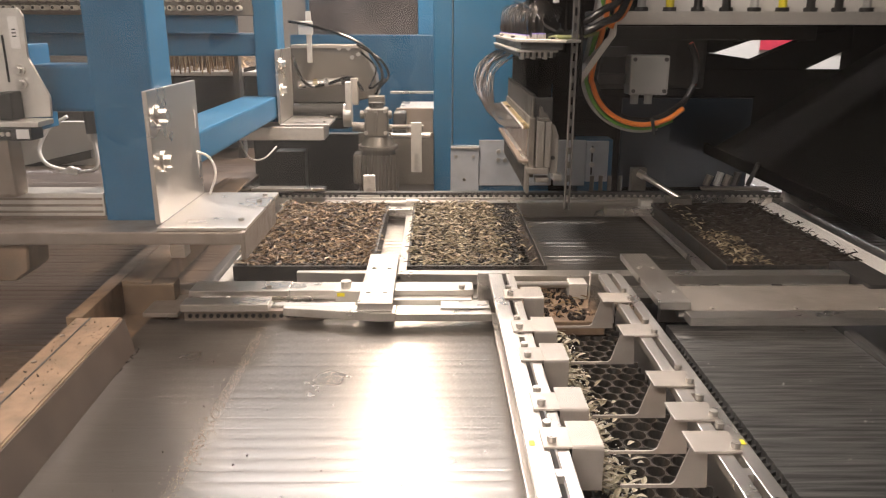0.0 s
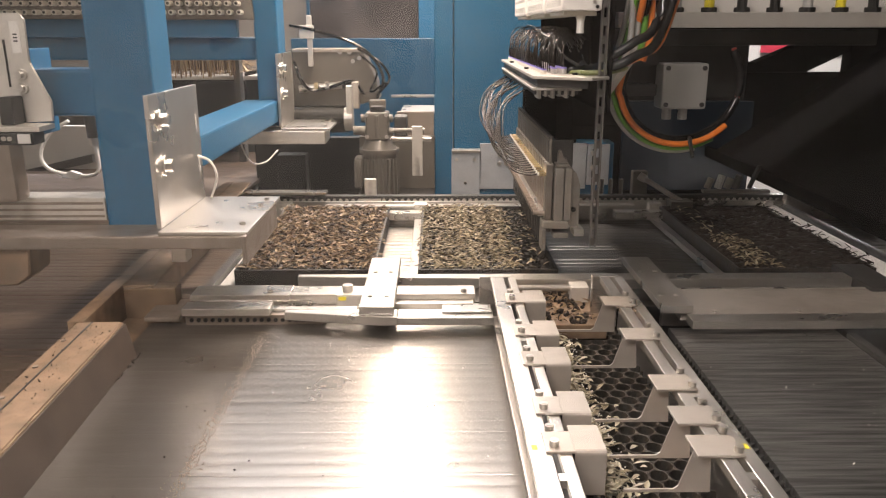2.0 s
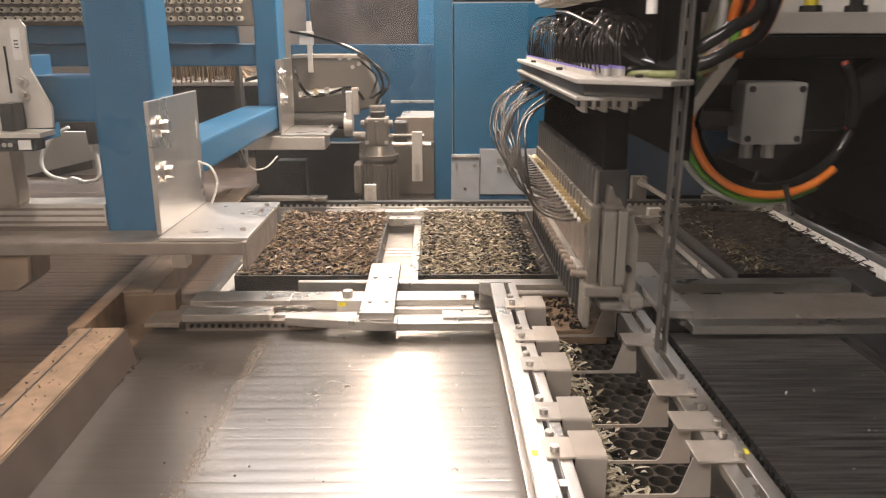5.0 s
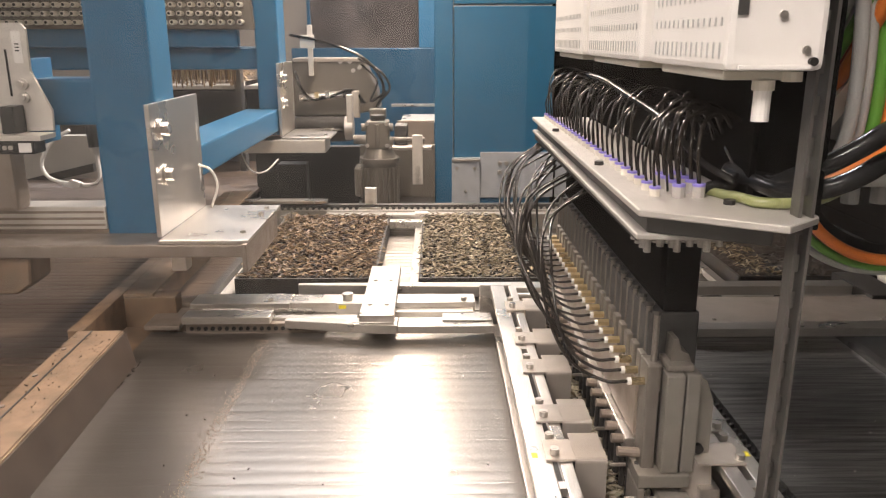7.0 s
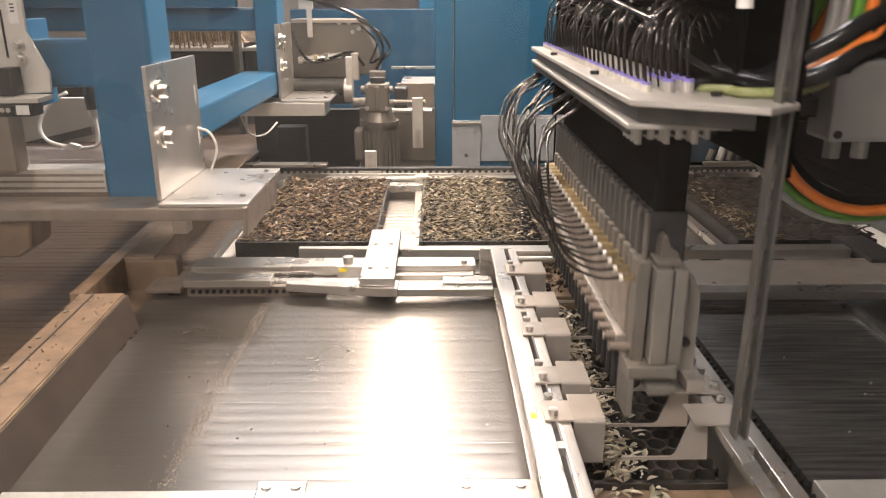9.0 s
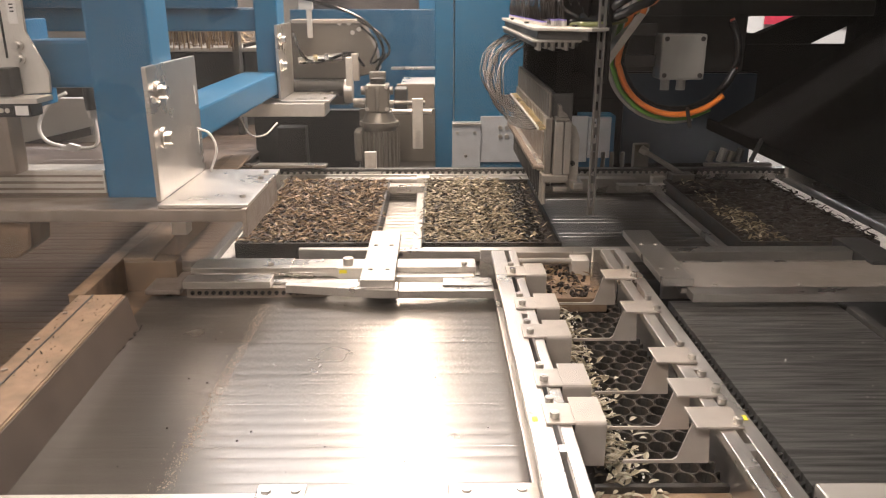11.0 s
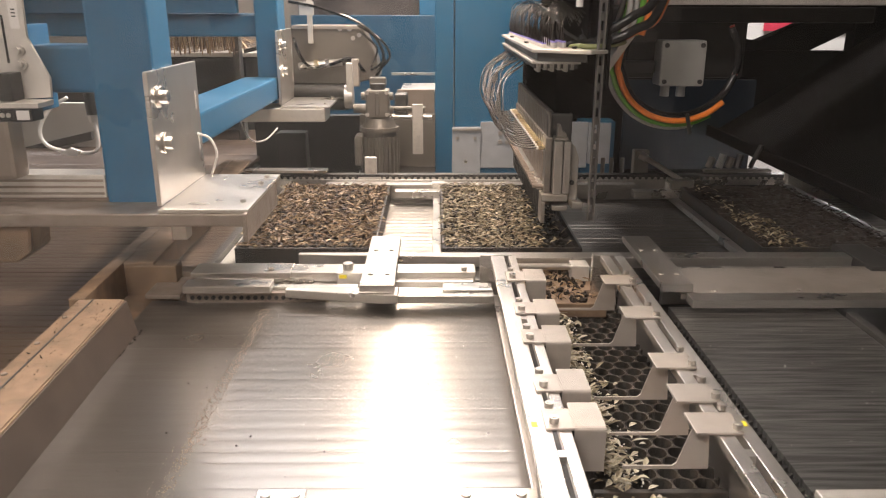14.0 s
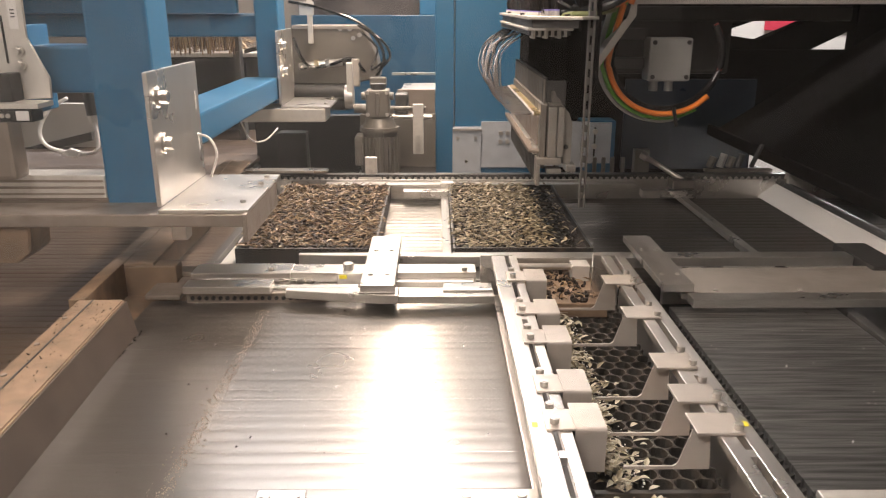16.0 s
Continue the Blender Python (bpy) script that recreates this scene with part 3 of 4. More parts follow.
def crumbs(x0, x1, y0, y1, z, n, seed, mat, label, r=(.001, .003)):
    rng = random.Random(seed)
    bm = bmesh.new()
    for _ in range(n):
        s = rng.uniform(*r)
        m = Matrix.Translation((rng.uniform(x0, x1), rng.uniform(y0, y1), z + s * .3)) @ Euler((rng.random() * 3, rng.random() * 3, rng.random() * 3)).to_matrix().to_4x4() @ Matrix.Diagonal((s * rng.uniform(.6, 1.6), s, s * .7, 1))
        bmesh.ops.create_icosphere(bm, subdivisions=1, radius=1, matrix=m)
    return solid("crumbs", bm, mat, label, "soil crumbs", kind="stuff")


crumbs(.16, .265, 1.17, 1.40, .991, 220, 51, SOIL, "dark soil crumbs on the dusty plate", (.0015, .006))
crumbs(-.281, -.266, .65, 1.14, F + .0002, 900, 61, DUST, "tan dust line along the steel belt", (.0003, .0009))
crumbs(-.292, -.256, .65, 1.14, F + .0002, 300, 62, DUST, "scattered tan dust on the steel belt", (.0003, .0008))
crumbs(-.34, .06, .66, 1.14, F + .0004, 60, 52, SOIL, "tiny soil crumbs on the bright belt", (.0006, .0014))
crumbs(-.451, -.440, .62, 1.06, F, 260, 63, SOIL, "ragged soil line where beam meets belt", (.001, .0022))
crumbs(.39, .63, .66, 1.08, F + .0004, 30, 64, WHITE, "pale grains on the dark belt", (.0005, .0014))
crumbs(.186, .228, .70, 1.26, .963, 420, 53, WHITE, "small white grains in the planting channel", (.0008, .002))
crumbs(-.525, -.46, .5, 1.04, 1.048, 160, 54, SOIL, "soil crumbs on the dusty beam", (.0004, .0012))
crumbs(.14, .26, 1.41, 1.50, .951, 160, 55, SOIL, "soil crumbs under the gripper", (.002, .006))


# ---- blue frame with brackets ----
frame_b = thing("machine_frame", "blue painted welded steel tube machine frame", "frame", (-.5, 1.3, .95))
part("post", box(-.552, -.452, 1.25, 1.35, 1.12, 2.1, .006), BLUE, frame_b)
part("post", box(-.512, -.445, 2.25, 2.36, 1.185, 2.1, .006), BLUE, frame_b)
part("long_beam", box(-.552, -.452, 1.35, 2.25, 1.200, 1.262, .006), BLUE, frame_b)
part("cross_beam", box(-1.9, -.512, 2.28, 2.36, 1.372, 1.437, .006), BLUE, frame_b)
part("cross_beam", box(-.655, -.552, 1.27, 1.34, 1.322, 1.398, .006), BLUE, frame_b)
part("stub_post", box(-.665, -.655, 1.26, 1.345, 1.29, 1.43, .002), BLUE, frame_b)
part("cross_beam", box(-1.9, -.512, 2.28, 2.36, 1.55, 1.61, .006), BLUE, frame_b)
alu_beam = thing("profile_beam", "aluminium profile beam carrying the blue frame", "beam", (-.9, 1.3, 1.1))
part("profile", box(-1.9, -.552, 1.25, 1.30, 1.150, 1.190, .003), ALU, alu_beam)
part("apron", box(-1.9, -.30, 1.17, 1.25, 1.122, 1.1435, .003), BROWNAL, alu_beam)
for i in range(3):
    part("groove", box(-1.9, -.555, 1.2485, 1.2500, 1.156 + i * .011, 1.160 + i * .011), BROWNAL, alu_beam)
part("hanger", box(-.44, -.415, 1.22, 1.25, 1.085, 1.122, .002), STEEL, alu_beam)


def angle_bracket(y0, y1, zb, zt, x1, label):
    b = thing("angle_bracket", label, "bracket", (-.44, y0, zb), "angle brackets")
    part("upright", box(-.449, -.441, y0, y1, zb, zt, .0015), STEEL, b)
    part("foot", box(-.441, x1, y0 - .02, y1, zb - .006, zb, .0015), STEEL, b)
    h = zt - zb
    for k in (.45, .80):
        z, y = zb + h * k, y0 + .045
        bolt = part("bolt", rod((-.441, y, z), (-.437, y, z), .017, 18), STEEL, b, "hexagon bolt with washer")
        part("head", rod((-.437, y, z), (-.427, y, z), .0105, 6), STEEL, bolt)
    for k in (.25, .6):
        part("slot", box(-.4412, -.4398, y1 - .024, y1 - .020, zb + h * k, zb + h * k + .032), WHITE, b)
    for x, y in ((x1 - .02, y1 - .03), (x1 - .02, y1 - .08), (x1 - .02, y0 + .03)):
        part("screw", screw((x, y, zb), r=.005, h=.004), STEEL, b)
    return b


angle_bracket(1.193, 1.44, 1.15, 1.362, -.298, "bright steel angle bracket bolted to the blue post")
angle_bracket(2.215, 2.43, 1.185, 1.392, -.30, "bright steel angle bracket on the rear post")
beam2 = solid("support_beam", box(-.56, -.315, 2.19, 2.3, 1.14, 1.178, .003), ALU, "aluminium support under the rear bracket", "beam", (-.44, 2.2, 1.14))
solid("end_plate", box(-.306, -.298, 1.16, 1.40, 1.100, 1.146, .002), BROWNAL, "steel end plate under the bracket", "plate", (-.3, 1.2, 1.1))

# ---- drive unit behind the trays ----
motor = thing("gear_motor", "grey gear motor standing behind the chain guide", "motor", (-.17, 2.3, .95))
part("motor_body", rod((-.168, 2.30, .95), (-.168, 2.30, 1.10), .050, 28), GREY, motor, smooth=False)
for i in range(22):
    a = i * math.tau / 22
    bm = box(-.002, .002, .048, .060, .965, 1.085)
    bmesh.ops.rotate(bm, verts=bm.verts, cent=(0, 0, 0), matrix=Matrix.Rotation(a, 3, "Z"))
    bmesh.ops.translate(bm, verts=bm.verts, vec=(-.168, 2.30, 0))
    part("fin", bm, GREY, motor)
part("flange", rod((-.168, 2.30, 1.10), (-.168, 2.30, 1.112), .060, 28), GREY, motor)
part("neck", rod((-.168, 2.30, 1.112), (-.168, 2.30, 1.14), .052, 28, r2=.038), GREY, motor)
part("gear_case", box(-.204, -.136, 2.26, 2.34, 1.14, 1.222, .006), GREY, motor)
for x in (-.2, -.142):
    for z in (1.152, 1.216):
        part("bolt", screw((x, 2.26, z), "y", .006, .004), STEEL, motor)
for x in (-.211, -.129):
    part("boss", rod((x - .006, 2.27, 1.165), (x + .006, 2.27, 1.165), .012, 14), GREY, motor)
    part("boss", rod((x - .006, 2.27, 1.205), (x + .006, 2.27, 1.205), .012, 14), GREY, motor)
part("case_rib", box(-.176, -.164, 2.252, 2.262, 1.148, 1.215, .003), GREY, motor)
part("cap", rod((-.170, 2.30, 1.222), (-.170, 2.30, 1.238), .022, 18), DGREY, motor)
part("shaft_sleeve", rod((-.244, 2.30, 1.165), (-.205, 2.30, 1.165), .014, 18), GREY, motor)
part("terminal_box", box(-.24, -.215, 2.24, 2.32, 1.0, 1.09, .008), GREY, motor)
part("shaft", rod((-.13, 2.3, 1.165), (-.03, 2.3, 1.165), .007), GREY, motor)
part("pulley", rod((-.268, 2.30, 1.20), (-.244, 2.30, 1.20), .035, 26), STEEL, motor)
part("pulley_arm", box(-.26, -.242, 2.27, 2.29, 1.19, 1.30, .003), ALU, motor)
lug = thing("chain_lug", "small steel lug on the chain guide", "lug", (-.17, 2.1, 1.0))
part("foot", box(-.212, -.150, 2.07, 2.1, .985, 1.005, .001), STEEL, lug)
part("upright", box(-.196, -.163, 2.085, 2.1, 1.0, 1.058, .002), ALU, lug)
for z in (1.02, 1.045):
    part("screw", screw((-.18, 2.085, z), "y", .006, .003), STEEL, lug)

drive = thing("drive_housing", "grey painted drive housing plate with cables", "housing", (-.35, 2.5, 1.2))
part("plate", gear_plate([(-.455, 1.399), (-.232, 1.399), (-.186, 1.30), (-.178, 1.238), (-.272, 1.216), (-.47, 1.216)], "y", 2.5, 2.62, .004), GREY, drive)
part("fold", box(-.452, -.236, 2.494, 2.5, 1.388, 1.398, .001), FINGERM, drive)
part("roller", rod((-.47, 2.44, 1.196), (-.268, 2.44, 1.196), .026, 24), BLACK, drive, "black rubber drive roller", smooth=False)
part("piston", rod((-.36, 2.465, 1.285), (-.285, 2.465, 1.292), .004, 10), STEEL, drive, "bright piston rod")
for k in range(3):
    part("nut", rod((-.415 + k * .035, 2.462, 1.279 + k * .003), (-.403 + k * .035, 2.462, 1.280 + k * .003), .0135, 6), BRASS if k == 1 else STEEL, drive)
part("knuckle", box(-.292, -.262, 2.452, 2.476, 1.278, 1.306, .004), DGREY, drive)
part("link_arm", box(-.262, -.238, 2.44, 2.46, 1.215, 1.30, .004), FINGERM, drive)
part("lower_plate", box(-.47, -.28, 2.52, 2.6, 1.13, 1.21, .003), DGREY, drive)
part("arm", box(-.398, -.382, 2.47, 2.48, 1.345, 1.50, .002), ALU, drive)
part("clamp", box(-.42, -.375, 2.46, 2.47, 1.43, 1.47, .002), ALU, drive)
for x, z in ((-.27, 1.388), (-.24, 1.37), (-.30, 1.388), (-.26, 1.36)):
    part("screw", screw((x, 2.5, z), "y", .007, .004), STEEL, drive)
part("valve", rod((-.43, 2.47, 1.275), (-.28, 2.47, 1.29), .011, 12), STEEL, drive)
part("hose", tube([(-.44, 2.46, 1.36), (-.42, 2.44, 1.31), (-.39, 2.45, 1.275), (-.33, 2.46, 1.282), (-.26, 2.45, 1.30), (-.22, 2.44, 1.26)], .005), RUBBER, drive)
part("hose", tube([(-.24, 2.46, 1.40), (-.17, 2.44, 1.36), (-.14, 2.43, 1.31), (-.17, 2.42, 1.27), (-.19, 2.42, 1.23)], .004), RUBBER, drive)
part("hose", tube([(-.45, 2.46, 1.47), (-.35, 2.45, 1.45), (-.22, 2.44, 1.40), (-.16, 2.42, 1.32), (-.18, 2.4, 1.25)], .0045), RUBBER, drive)
part("hose", tube([(-.23, 2.46, 1.38), (-.18, 2.44, 1.33), (-.2, 2.42, 1.27), (-.15, 2.4, 1.30)], .0035), RUBBER, drive)

rack = thing("dark_support", "dark steel support legs and plates behind the trays", "support", (-.4, 2.6, .93))
part("plate", box(-.62, -.255, 2.62, 2.66, .90, 1.10, .003), BLACK, rack)
part("leg", box(-.50, -.41, 2.40, 2.46, .93, 1.075, .003), DGREY, rack)
part("sheet", box(-.255, 0, 2.58, 2.60, .93, 1.11, .002), GREY, rack)
part("sheet", box(-.13, -.002, 2.64, 2.66, 1.10, 1.185, .002), BROWNAL, rack)
part("pipe", rod((-.13, 2.33, 1.135), (-.01, 2.33, 1.135), .007), STEEL, rack)
part("worm_case", box(-.125, -.085, 2.36, 2.44, 1.13, 1.20, .006), DGREY, rack)
part("clamp", box(-.20, -.15, 2.36, 2.40, 1.222, 1.25, .004), GREY, rack)
part("foot_plate", box(-.255, 0, 2.45, 2.60, .90, .93, .002), BLACK, rack)
part("bracket", box(-.068, -.036, 2.28, 2.295, 1.03, 1.18, .002), ALU, rack)
for z in (1.045, 1.06, 1.08):
    part("screw", screw((-.052, 2.28, z), "y", .008, .004), STEEL, rack)
part("tray_edge", box(-.12, 0, 2.7, 2.95, 1.17, 1.178, .001), STEEL, rack)

ZINC = material("bright_zinc_plate", (.50, .53, .57), .42, .4, .08, 30, .05, (1, 1, 1), .1, (.45, .45, .45), .4, 6)
# ---- blue cabinet and panels ----
cab = thing("blue_cabinet", "blue painted machine cabinet with steel foot plates", "cabinet", (.2, 2.6, 0))
part("post", box(0, .062, 2.595, 2.75, 0, 2.3, .004), BLUE, cab)
part("panel", box(.066, .40, 2.60, 2.75, 0, 1.56, .003), BLUE, cab)
part("top_panel", box(.066, .40, 2.60, 2.75, 1.567, 2.3, .003), BLUE, cab)
fp = part("foot_plate", box(.058, .155, 2.575, 2.595, .85, 1.066, .002), ZINC, cab)
part("lip", box(.058, .155, 2.565, 2.575, 1.055, 1.062, .001), STEEL, fp)
fp2 = part("foot_plate", box(.155, .40, 2.588, 2.599, .925, 1.083, .002), ZINC, cab)
fp3 = part("foot_plate", box(.345, .405, 2.57, 2.587, .93, 1.075, .002), ZINC, cab)
for x in (.222, .245):
    for z in (1.015, 1.045):
        part("bolt", rod((x, 2.588, z), (x, 2.58, z), .008, 6), STEEL, fp2)
for z in (1.01, 1.045):
    part("bolt", rod((.37, 2.57, z), (.37, 2.56, z), .011, 14), STEEL, fp3)
for x, z in ((.075, 1.03), (.135, 1.03), (.105, .95)):
    part("bolt", rod((x, 2.575, z), (x, 2.57, z), .006, 6), STEEL, fp)
blue2 = thing("floor_stand", "blue steel leg with a slotted plate", "leg", (.57, 2.6, 0))
part("leg", box(.50, .618, 2.6, 2.69, 0, 1.083, .004), BLUE, blue2)
# black sheet plugs this gap against hall light
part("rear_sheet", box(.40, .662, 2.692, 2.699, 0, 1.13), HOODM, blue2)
part("cover_plate", box(.415, .522, 2.588, 2.599, .925, 1.083, .002), ZINC, blue2)
# drawn wide over the blue leg; its pale zinc brightens that area
part("slot_plate", box(.524, .600, 2.582, 2.599, .94, 1.08, .002), ZINC, blue2)
part("slot", box(.540, .546, 2.5805, 2.5825, .965, 1.065), BLACK, blue2)
for z in (1.0, 1.05):
    part("bolt", rod((.543, 2.582, z), (.543, 2.575, z), .009, 14), STEEL, blue2)
far = thing("blue_door", "blue panel door with a dark glazed window", "door", (-.2, 3.3, 0))
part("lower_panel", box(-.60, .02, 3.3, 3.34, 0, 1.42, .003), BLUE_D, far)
part("window", box(-.515, -.065, 3.305, 3.315, 1.42, 1.70), material("smoked_glass", (.05, .045, .045), .12, 0, .3, 6, 0, dirt=(.16, .14, .13), dirt_amt=.8, dscale=4), far, "dark smoky window pane")
part("stile", box(-.065, .02, 3.3, 3.34, 1.42, 1.75, .003), BLUE, far)
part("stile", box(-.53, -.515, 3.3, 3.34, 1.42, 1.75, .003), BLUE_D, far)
part("sill_bar", box(-.18, .02, 3.2, 3.23, 1.185, 1.195, .001), STEEL, far)

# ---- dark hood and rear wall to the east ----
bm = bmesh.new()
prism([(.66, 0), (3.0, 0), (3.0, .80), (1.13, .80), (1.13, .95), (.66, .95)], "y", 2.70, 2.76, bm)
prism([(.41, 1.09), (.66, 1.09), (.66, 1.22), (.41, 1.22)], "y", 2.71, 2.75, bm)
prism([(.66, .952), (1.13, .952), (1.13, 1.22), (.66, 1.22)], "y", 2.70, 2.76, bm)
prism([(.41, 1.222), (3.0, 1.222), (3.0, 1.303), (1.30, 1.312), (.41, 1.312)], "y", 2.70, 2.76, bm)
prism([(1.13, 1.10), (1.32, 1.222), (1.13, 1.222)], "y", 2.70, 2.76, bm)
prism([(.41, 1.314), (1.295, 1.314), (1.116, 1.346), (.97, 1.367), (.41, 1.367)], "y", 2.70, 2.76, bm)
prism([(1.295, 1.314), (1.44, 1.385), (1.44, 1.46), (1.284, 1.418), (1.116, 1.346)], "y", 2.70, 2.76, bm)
# last two pieces rise unseen to the roof, added to block hall light
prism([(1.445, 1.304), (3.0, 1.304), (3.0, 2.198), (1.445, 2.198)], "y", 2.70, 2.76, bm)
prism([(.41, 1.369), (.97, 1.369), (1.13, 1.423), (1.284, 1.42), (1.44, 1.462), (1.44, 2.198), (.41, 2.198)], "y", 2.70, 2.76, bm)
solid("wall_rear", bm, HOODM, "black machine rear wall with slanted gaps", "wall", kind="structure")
solid("red_sign", box(1.46, 1.95, 3.494, 3.4998, 1.355, 1.50), REDP, "red panel on a white rack behind the machine", "panel", (1.7, 3.48, 1.4))
solid("white_rack", box(.9, 2.6, 3.5, 3.55, 0, 1.75), WHITE, "white panel rack behind the machine", "rack", (1.5, 3.5, 0))
# painted darker than the other blue panels to imitate shade
solid("rear_panel", box(.662, 1.12, 2.684, 2.699, .90, 1.215, .002), BLUE_SHADED, "blue panel of the rear cabinet with shade painted in", "panel", (.9, 2.69, .9))
GREYM2 = material("dull_grey_pipe", (.12, .12, .12), .45, .3)
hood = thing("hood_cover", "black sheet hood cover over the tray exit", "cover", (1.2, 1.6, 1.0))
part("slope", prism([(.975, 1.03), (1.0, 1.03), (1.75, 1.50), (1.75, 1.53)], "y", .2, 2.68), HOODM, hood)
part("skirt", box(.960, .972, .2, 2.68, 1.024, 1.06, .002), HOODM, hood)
solid("round_rail", rod((.980, .4, .972), (.980, 2.30, .972), .018, 20), GREYM2, "grey round guide rail at the tray exit", "rail", (.995, 1, .96), smooth=True)
exit_ = thing("exit_glare_plate", "white plate imitating daylight glare beside the tray lane, with arms", "plate", (.92, 1.7, .95))
# white slope stands for daylight glare on the belt's end
part("plate", prism([(.900, .950), (.904, .956), (.942, .985), (.950, .986), (.950, .950)], "y", 1.40, 2.28), WHITE, exit_)
part("bracket", box(.975, 1.02, 2.05, 2.075, .957, 1.03, .002), ALU, exit_)
part("arm", box(.773, .835, 1.262, 1.405, 1.0, 1.02, .002), DGREY, exit_)
part("arm", box(.836, .90, 1.16, 1.34, .985, 1.005, .002), DGREY, exit_)
# roofs out of view, added to darken both sides and their reflections
solid("unseen_roof", box(-2.6, -.95, -.1, 3.2, 2.2, 2.24), BLACK, "unseen dark roof added to shade the feed belt", "roof", kind="structure")
solid("unseen_roof", box(.45, 3.0, -.2, 2.66, 2.2, 2.24), BLACK, "unseen black roof added to keep the gantry side dark", "roof", kind="structure")
# also out of view; closes off the dark right side
solid("side_wall", box(2.0, 2.04, -.2, 2.66, 0, 2.2), BLACK, "unseen black side wall closing off the right", "wall", kind="structure")

GREYM = material("dull_zinc", (.2, .19, .178), .42, .7, .1, 40, .05)
# ---- gantry carriage ----
# built where it stands over the planting rails
CY = .55
carr = thing("gantry_carriage", "black gantry carriage with cable loop and junction box", "carriage", (.4, CY, 1.3))
hang = part("perforated_strip", box(.273, .2755, CY, CY + .014, 1.075, 1.675), GREYM, carr, "perforated steel hanger strip")
part("strip_edge", box(.2825, .285, CY, CY + .014, 1.075, 1.675), GREYM, hang)
for i in range(20):
    part("rung", box(.2755, .2825, CY + .009, CY + .011, 1.075 + i * .03, 1.089 + i * .03), GREYM, hang)
# runs up out of view to keep tube light off the cross belt
part("back_plate", box(.292, .30, CY + .02, CY + .88, 1.315, 2.02, .002), HOODM, carr)
part("junction_box", box(.472, .569, CY + .30, CY + .36, 1.294, 1.390, .006), GREYC, carr, "grey junction box")
for x in (.482, .559):
    for z in (1.304, 1.380):
        part("screw", screw((x, CY + .30, z), "y", .005, .003), DGREY, carr)
for x in (.494, .529):
    part("gland", rod((x, CY + .33, 1.294), (x, CY + .33, 1.270), .010, 10), GREYC, carr)
part("arm", box(.40, .47, CY + .33, CY + .36, 1.32, 1.345, .003), DGREY, carr)
part("arm", box(.41, .47, CY + .33, CY + .36, 1.385, 1.41, .003), DGREY, carr)
part("motor_block", box(.42, .70, CY + .42, CY + .7, 1.30, 1.44, .01), BLACK, carr)
part("bridge_beam", box(.36, 1.9, CY + .26, CY + .34, 1.462, 1.492, .002), ALU, carr, "aluminium bridge beam")
# added white backdrop in place of the bright hall beyond the beam
part("hall_backdrop", box(.50, 1.9, CY + .345, CY + .35, 1.4925, 1.62), WHITE, carr, "white panel standing in for the bright hall")
part("under_beam", box(.36, .95, CY + .36, CY + .55, 1.425, 1.458, .004), BLACK, carr)
for i in range(12):
    x = .42 + i * .068
    fit = part("fitting", rod((x, CY + .3, 1.492), (x, CY + .3, 1.502), .016, 12), BLACK, carr)
    part("stem", rod((x, CY + .3, 1.502), (x, CY + .3, 1.535), .010, 10), (BLACK, GREYC, YELLOW, BLACK)[i % 4], fit)
part("gusset", prism([(.30, 1.33), (.315, 1.33), (.39, 1.44), (.39, 1.56), (.375, 1.56), (.375, 1.445)], "y", CY + .12, CY + .17), ALU, carr)


def loop(r, dy, x_in, mat, name, cx=.492, cz=1.358, rr=.006, sweep=395):
    pts = [(x_in, CY + .02 + dy, 1.62), (x_in + .01, CY + .06 + dy, 1.50)]
    for a in range(180, sweep + 1, 15):
        q = math.radians(a)
        pts.append((cx + r * 1.08 * math.cos(q), CY + .19 + dy + .0003 * (a - 180), cz + r * math.sin(q)))
    part(name, tube(pts, rr, 8, 5), mat, carr, smooth=True)


loop(.126, .00, .345, ORANGE, "cable", rr=.0062, sweep=315)
loop(.136, .010, .335, GREEN, "cable", rr=.005, sweep=300)
loop(.143, .020, .325, GREYC, "cable", rr=.005, sweep=285)
loop(.118, .012, .355, RUBBER, "cable", rr=.008)
loop(.127, .034, .36, REDC, "cable", rr=.0055)
part("tie", tube([(.509, CY + .18, 1.211), (.511, CY + .215, 1.246)], .004, 8, 2), BLACK, carr)

# ---- gripper head ----
HY, HZ = .66, 1.144
head = thing("gripper_head", "long planting gripper head with tubes and brass fittings", "gripper head", (.24, HY, 1.1))
blk = part("end_block", box(.222, .240, .66, .70, 1.045, 1.150, .002), BLOCKM, head)
part("end_block", box(.2418, .256, .662, .70, 1.045, 1.150, .002), BLOCKM, head)
part("end_cap", box(.224, .250, .668, .70, 1.1505, 1.157, .002), GREY, head)
part("wedge", prism([(.230, 1.157), (.250, 1.157), (.247, 1.164), (.240, 1.167), (.236, 1.180), (.231, 1.180)], "y", .68, .70), GREY, head)
part("side_plate", prism([(.2565, 1.03), (.274, 1.03), (.274, 1.115), (.266, 1.138), (.2565, 1.145)], "y", .675, .70), BLOCKM, head)
part("corner_post", box(.206, .219, .672, .70, 1.02, 1.155, .002), GREY, head)
part("clamp", box(.200, .252, .658, .70, 1.030, 1.0445, .002), BLOCKM, head)
part("clamp", box(.222, .252, .655, .69, 1.012, 1.022, .002), BLOCKM, head)
part("clamp", box(.200, .208, .658, .70, .985, 1.0295, .002), BLOCKM, head)
part("foot", box(.262, .282, .655, .70, 1.015, 1.03, .002), STEEL, head)
part("cap_screw", rod((.262, .675, 1.066), (.262, .670, 1.066), .005, 12), BLACK, head)
part("body", box(.212, .262, .70, 1.27, 1.03, 1.20, .003), DGREY, head, "dark gripper body")
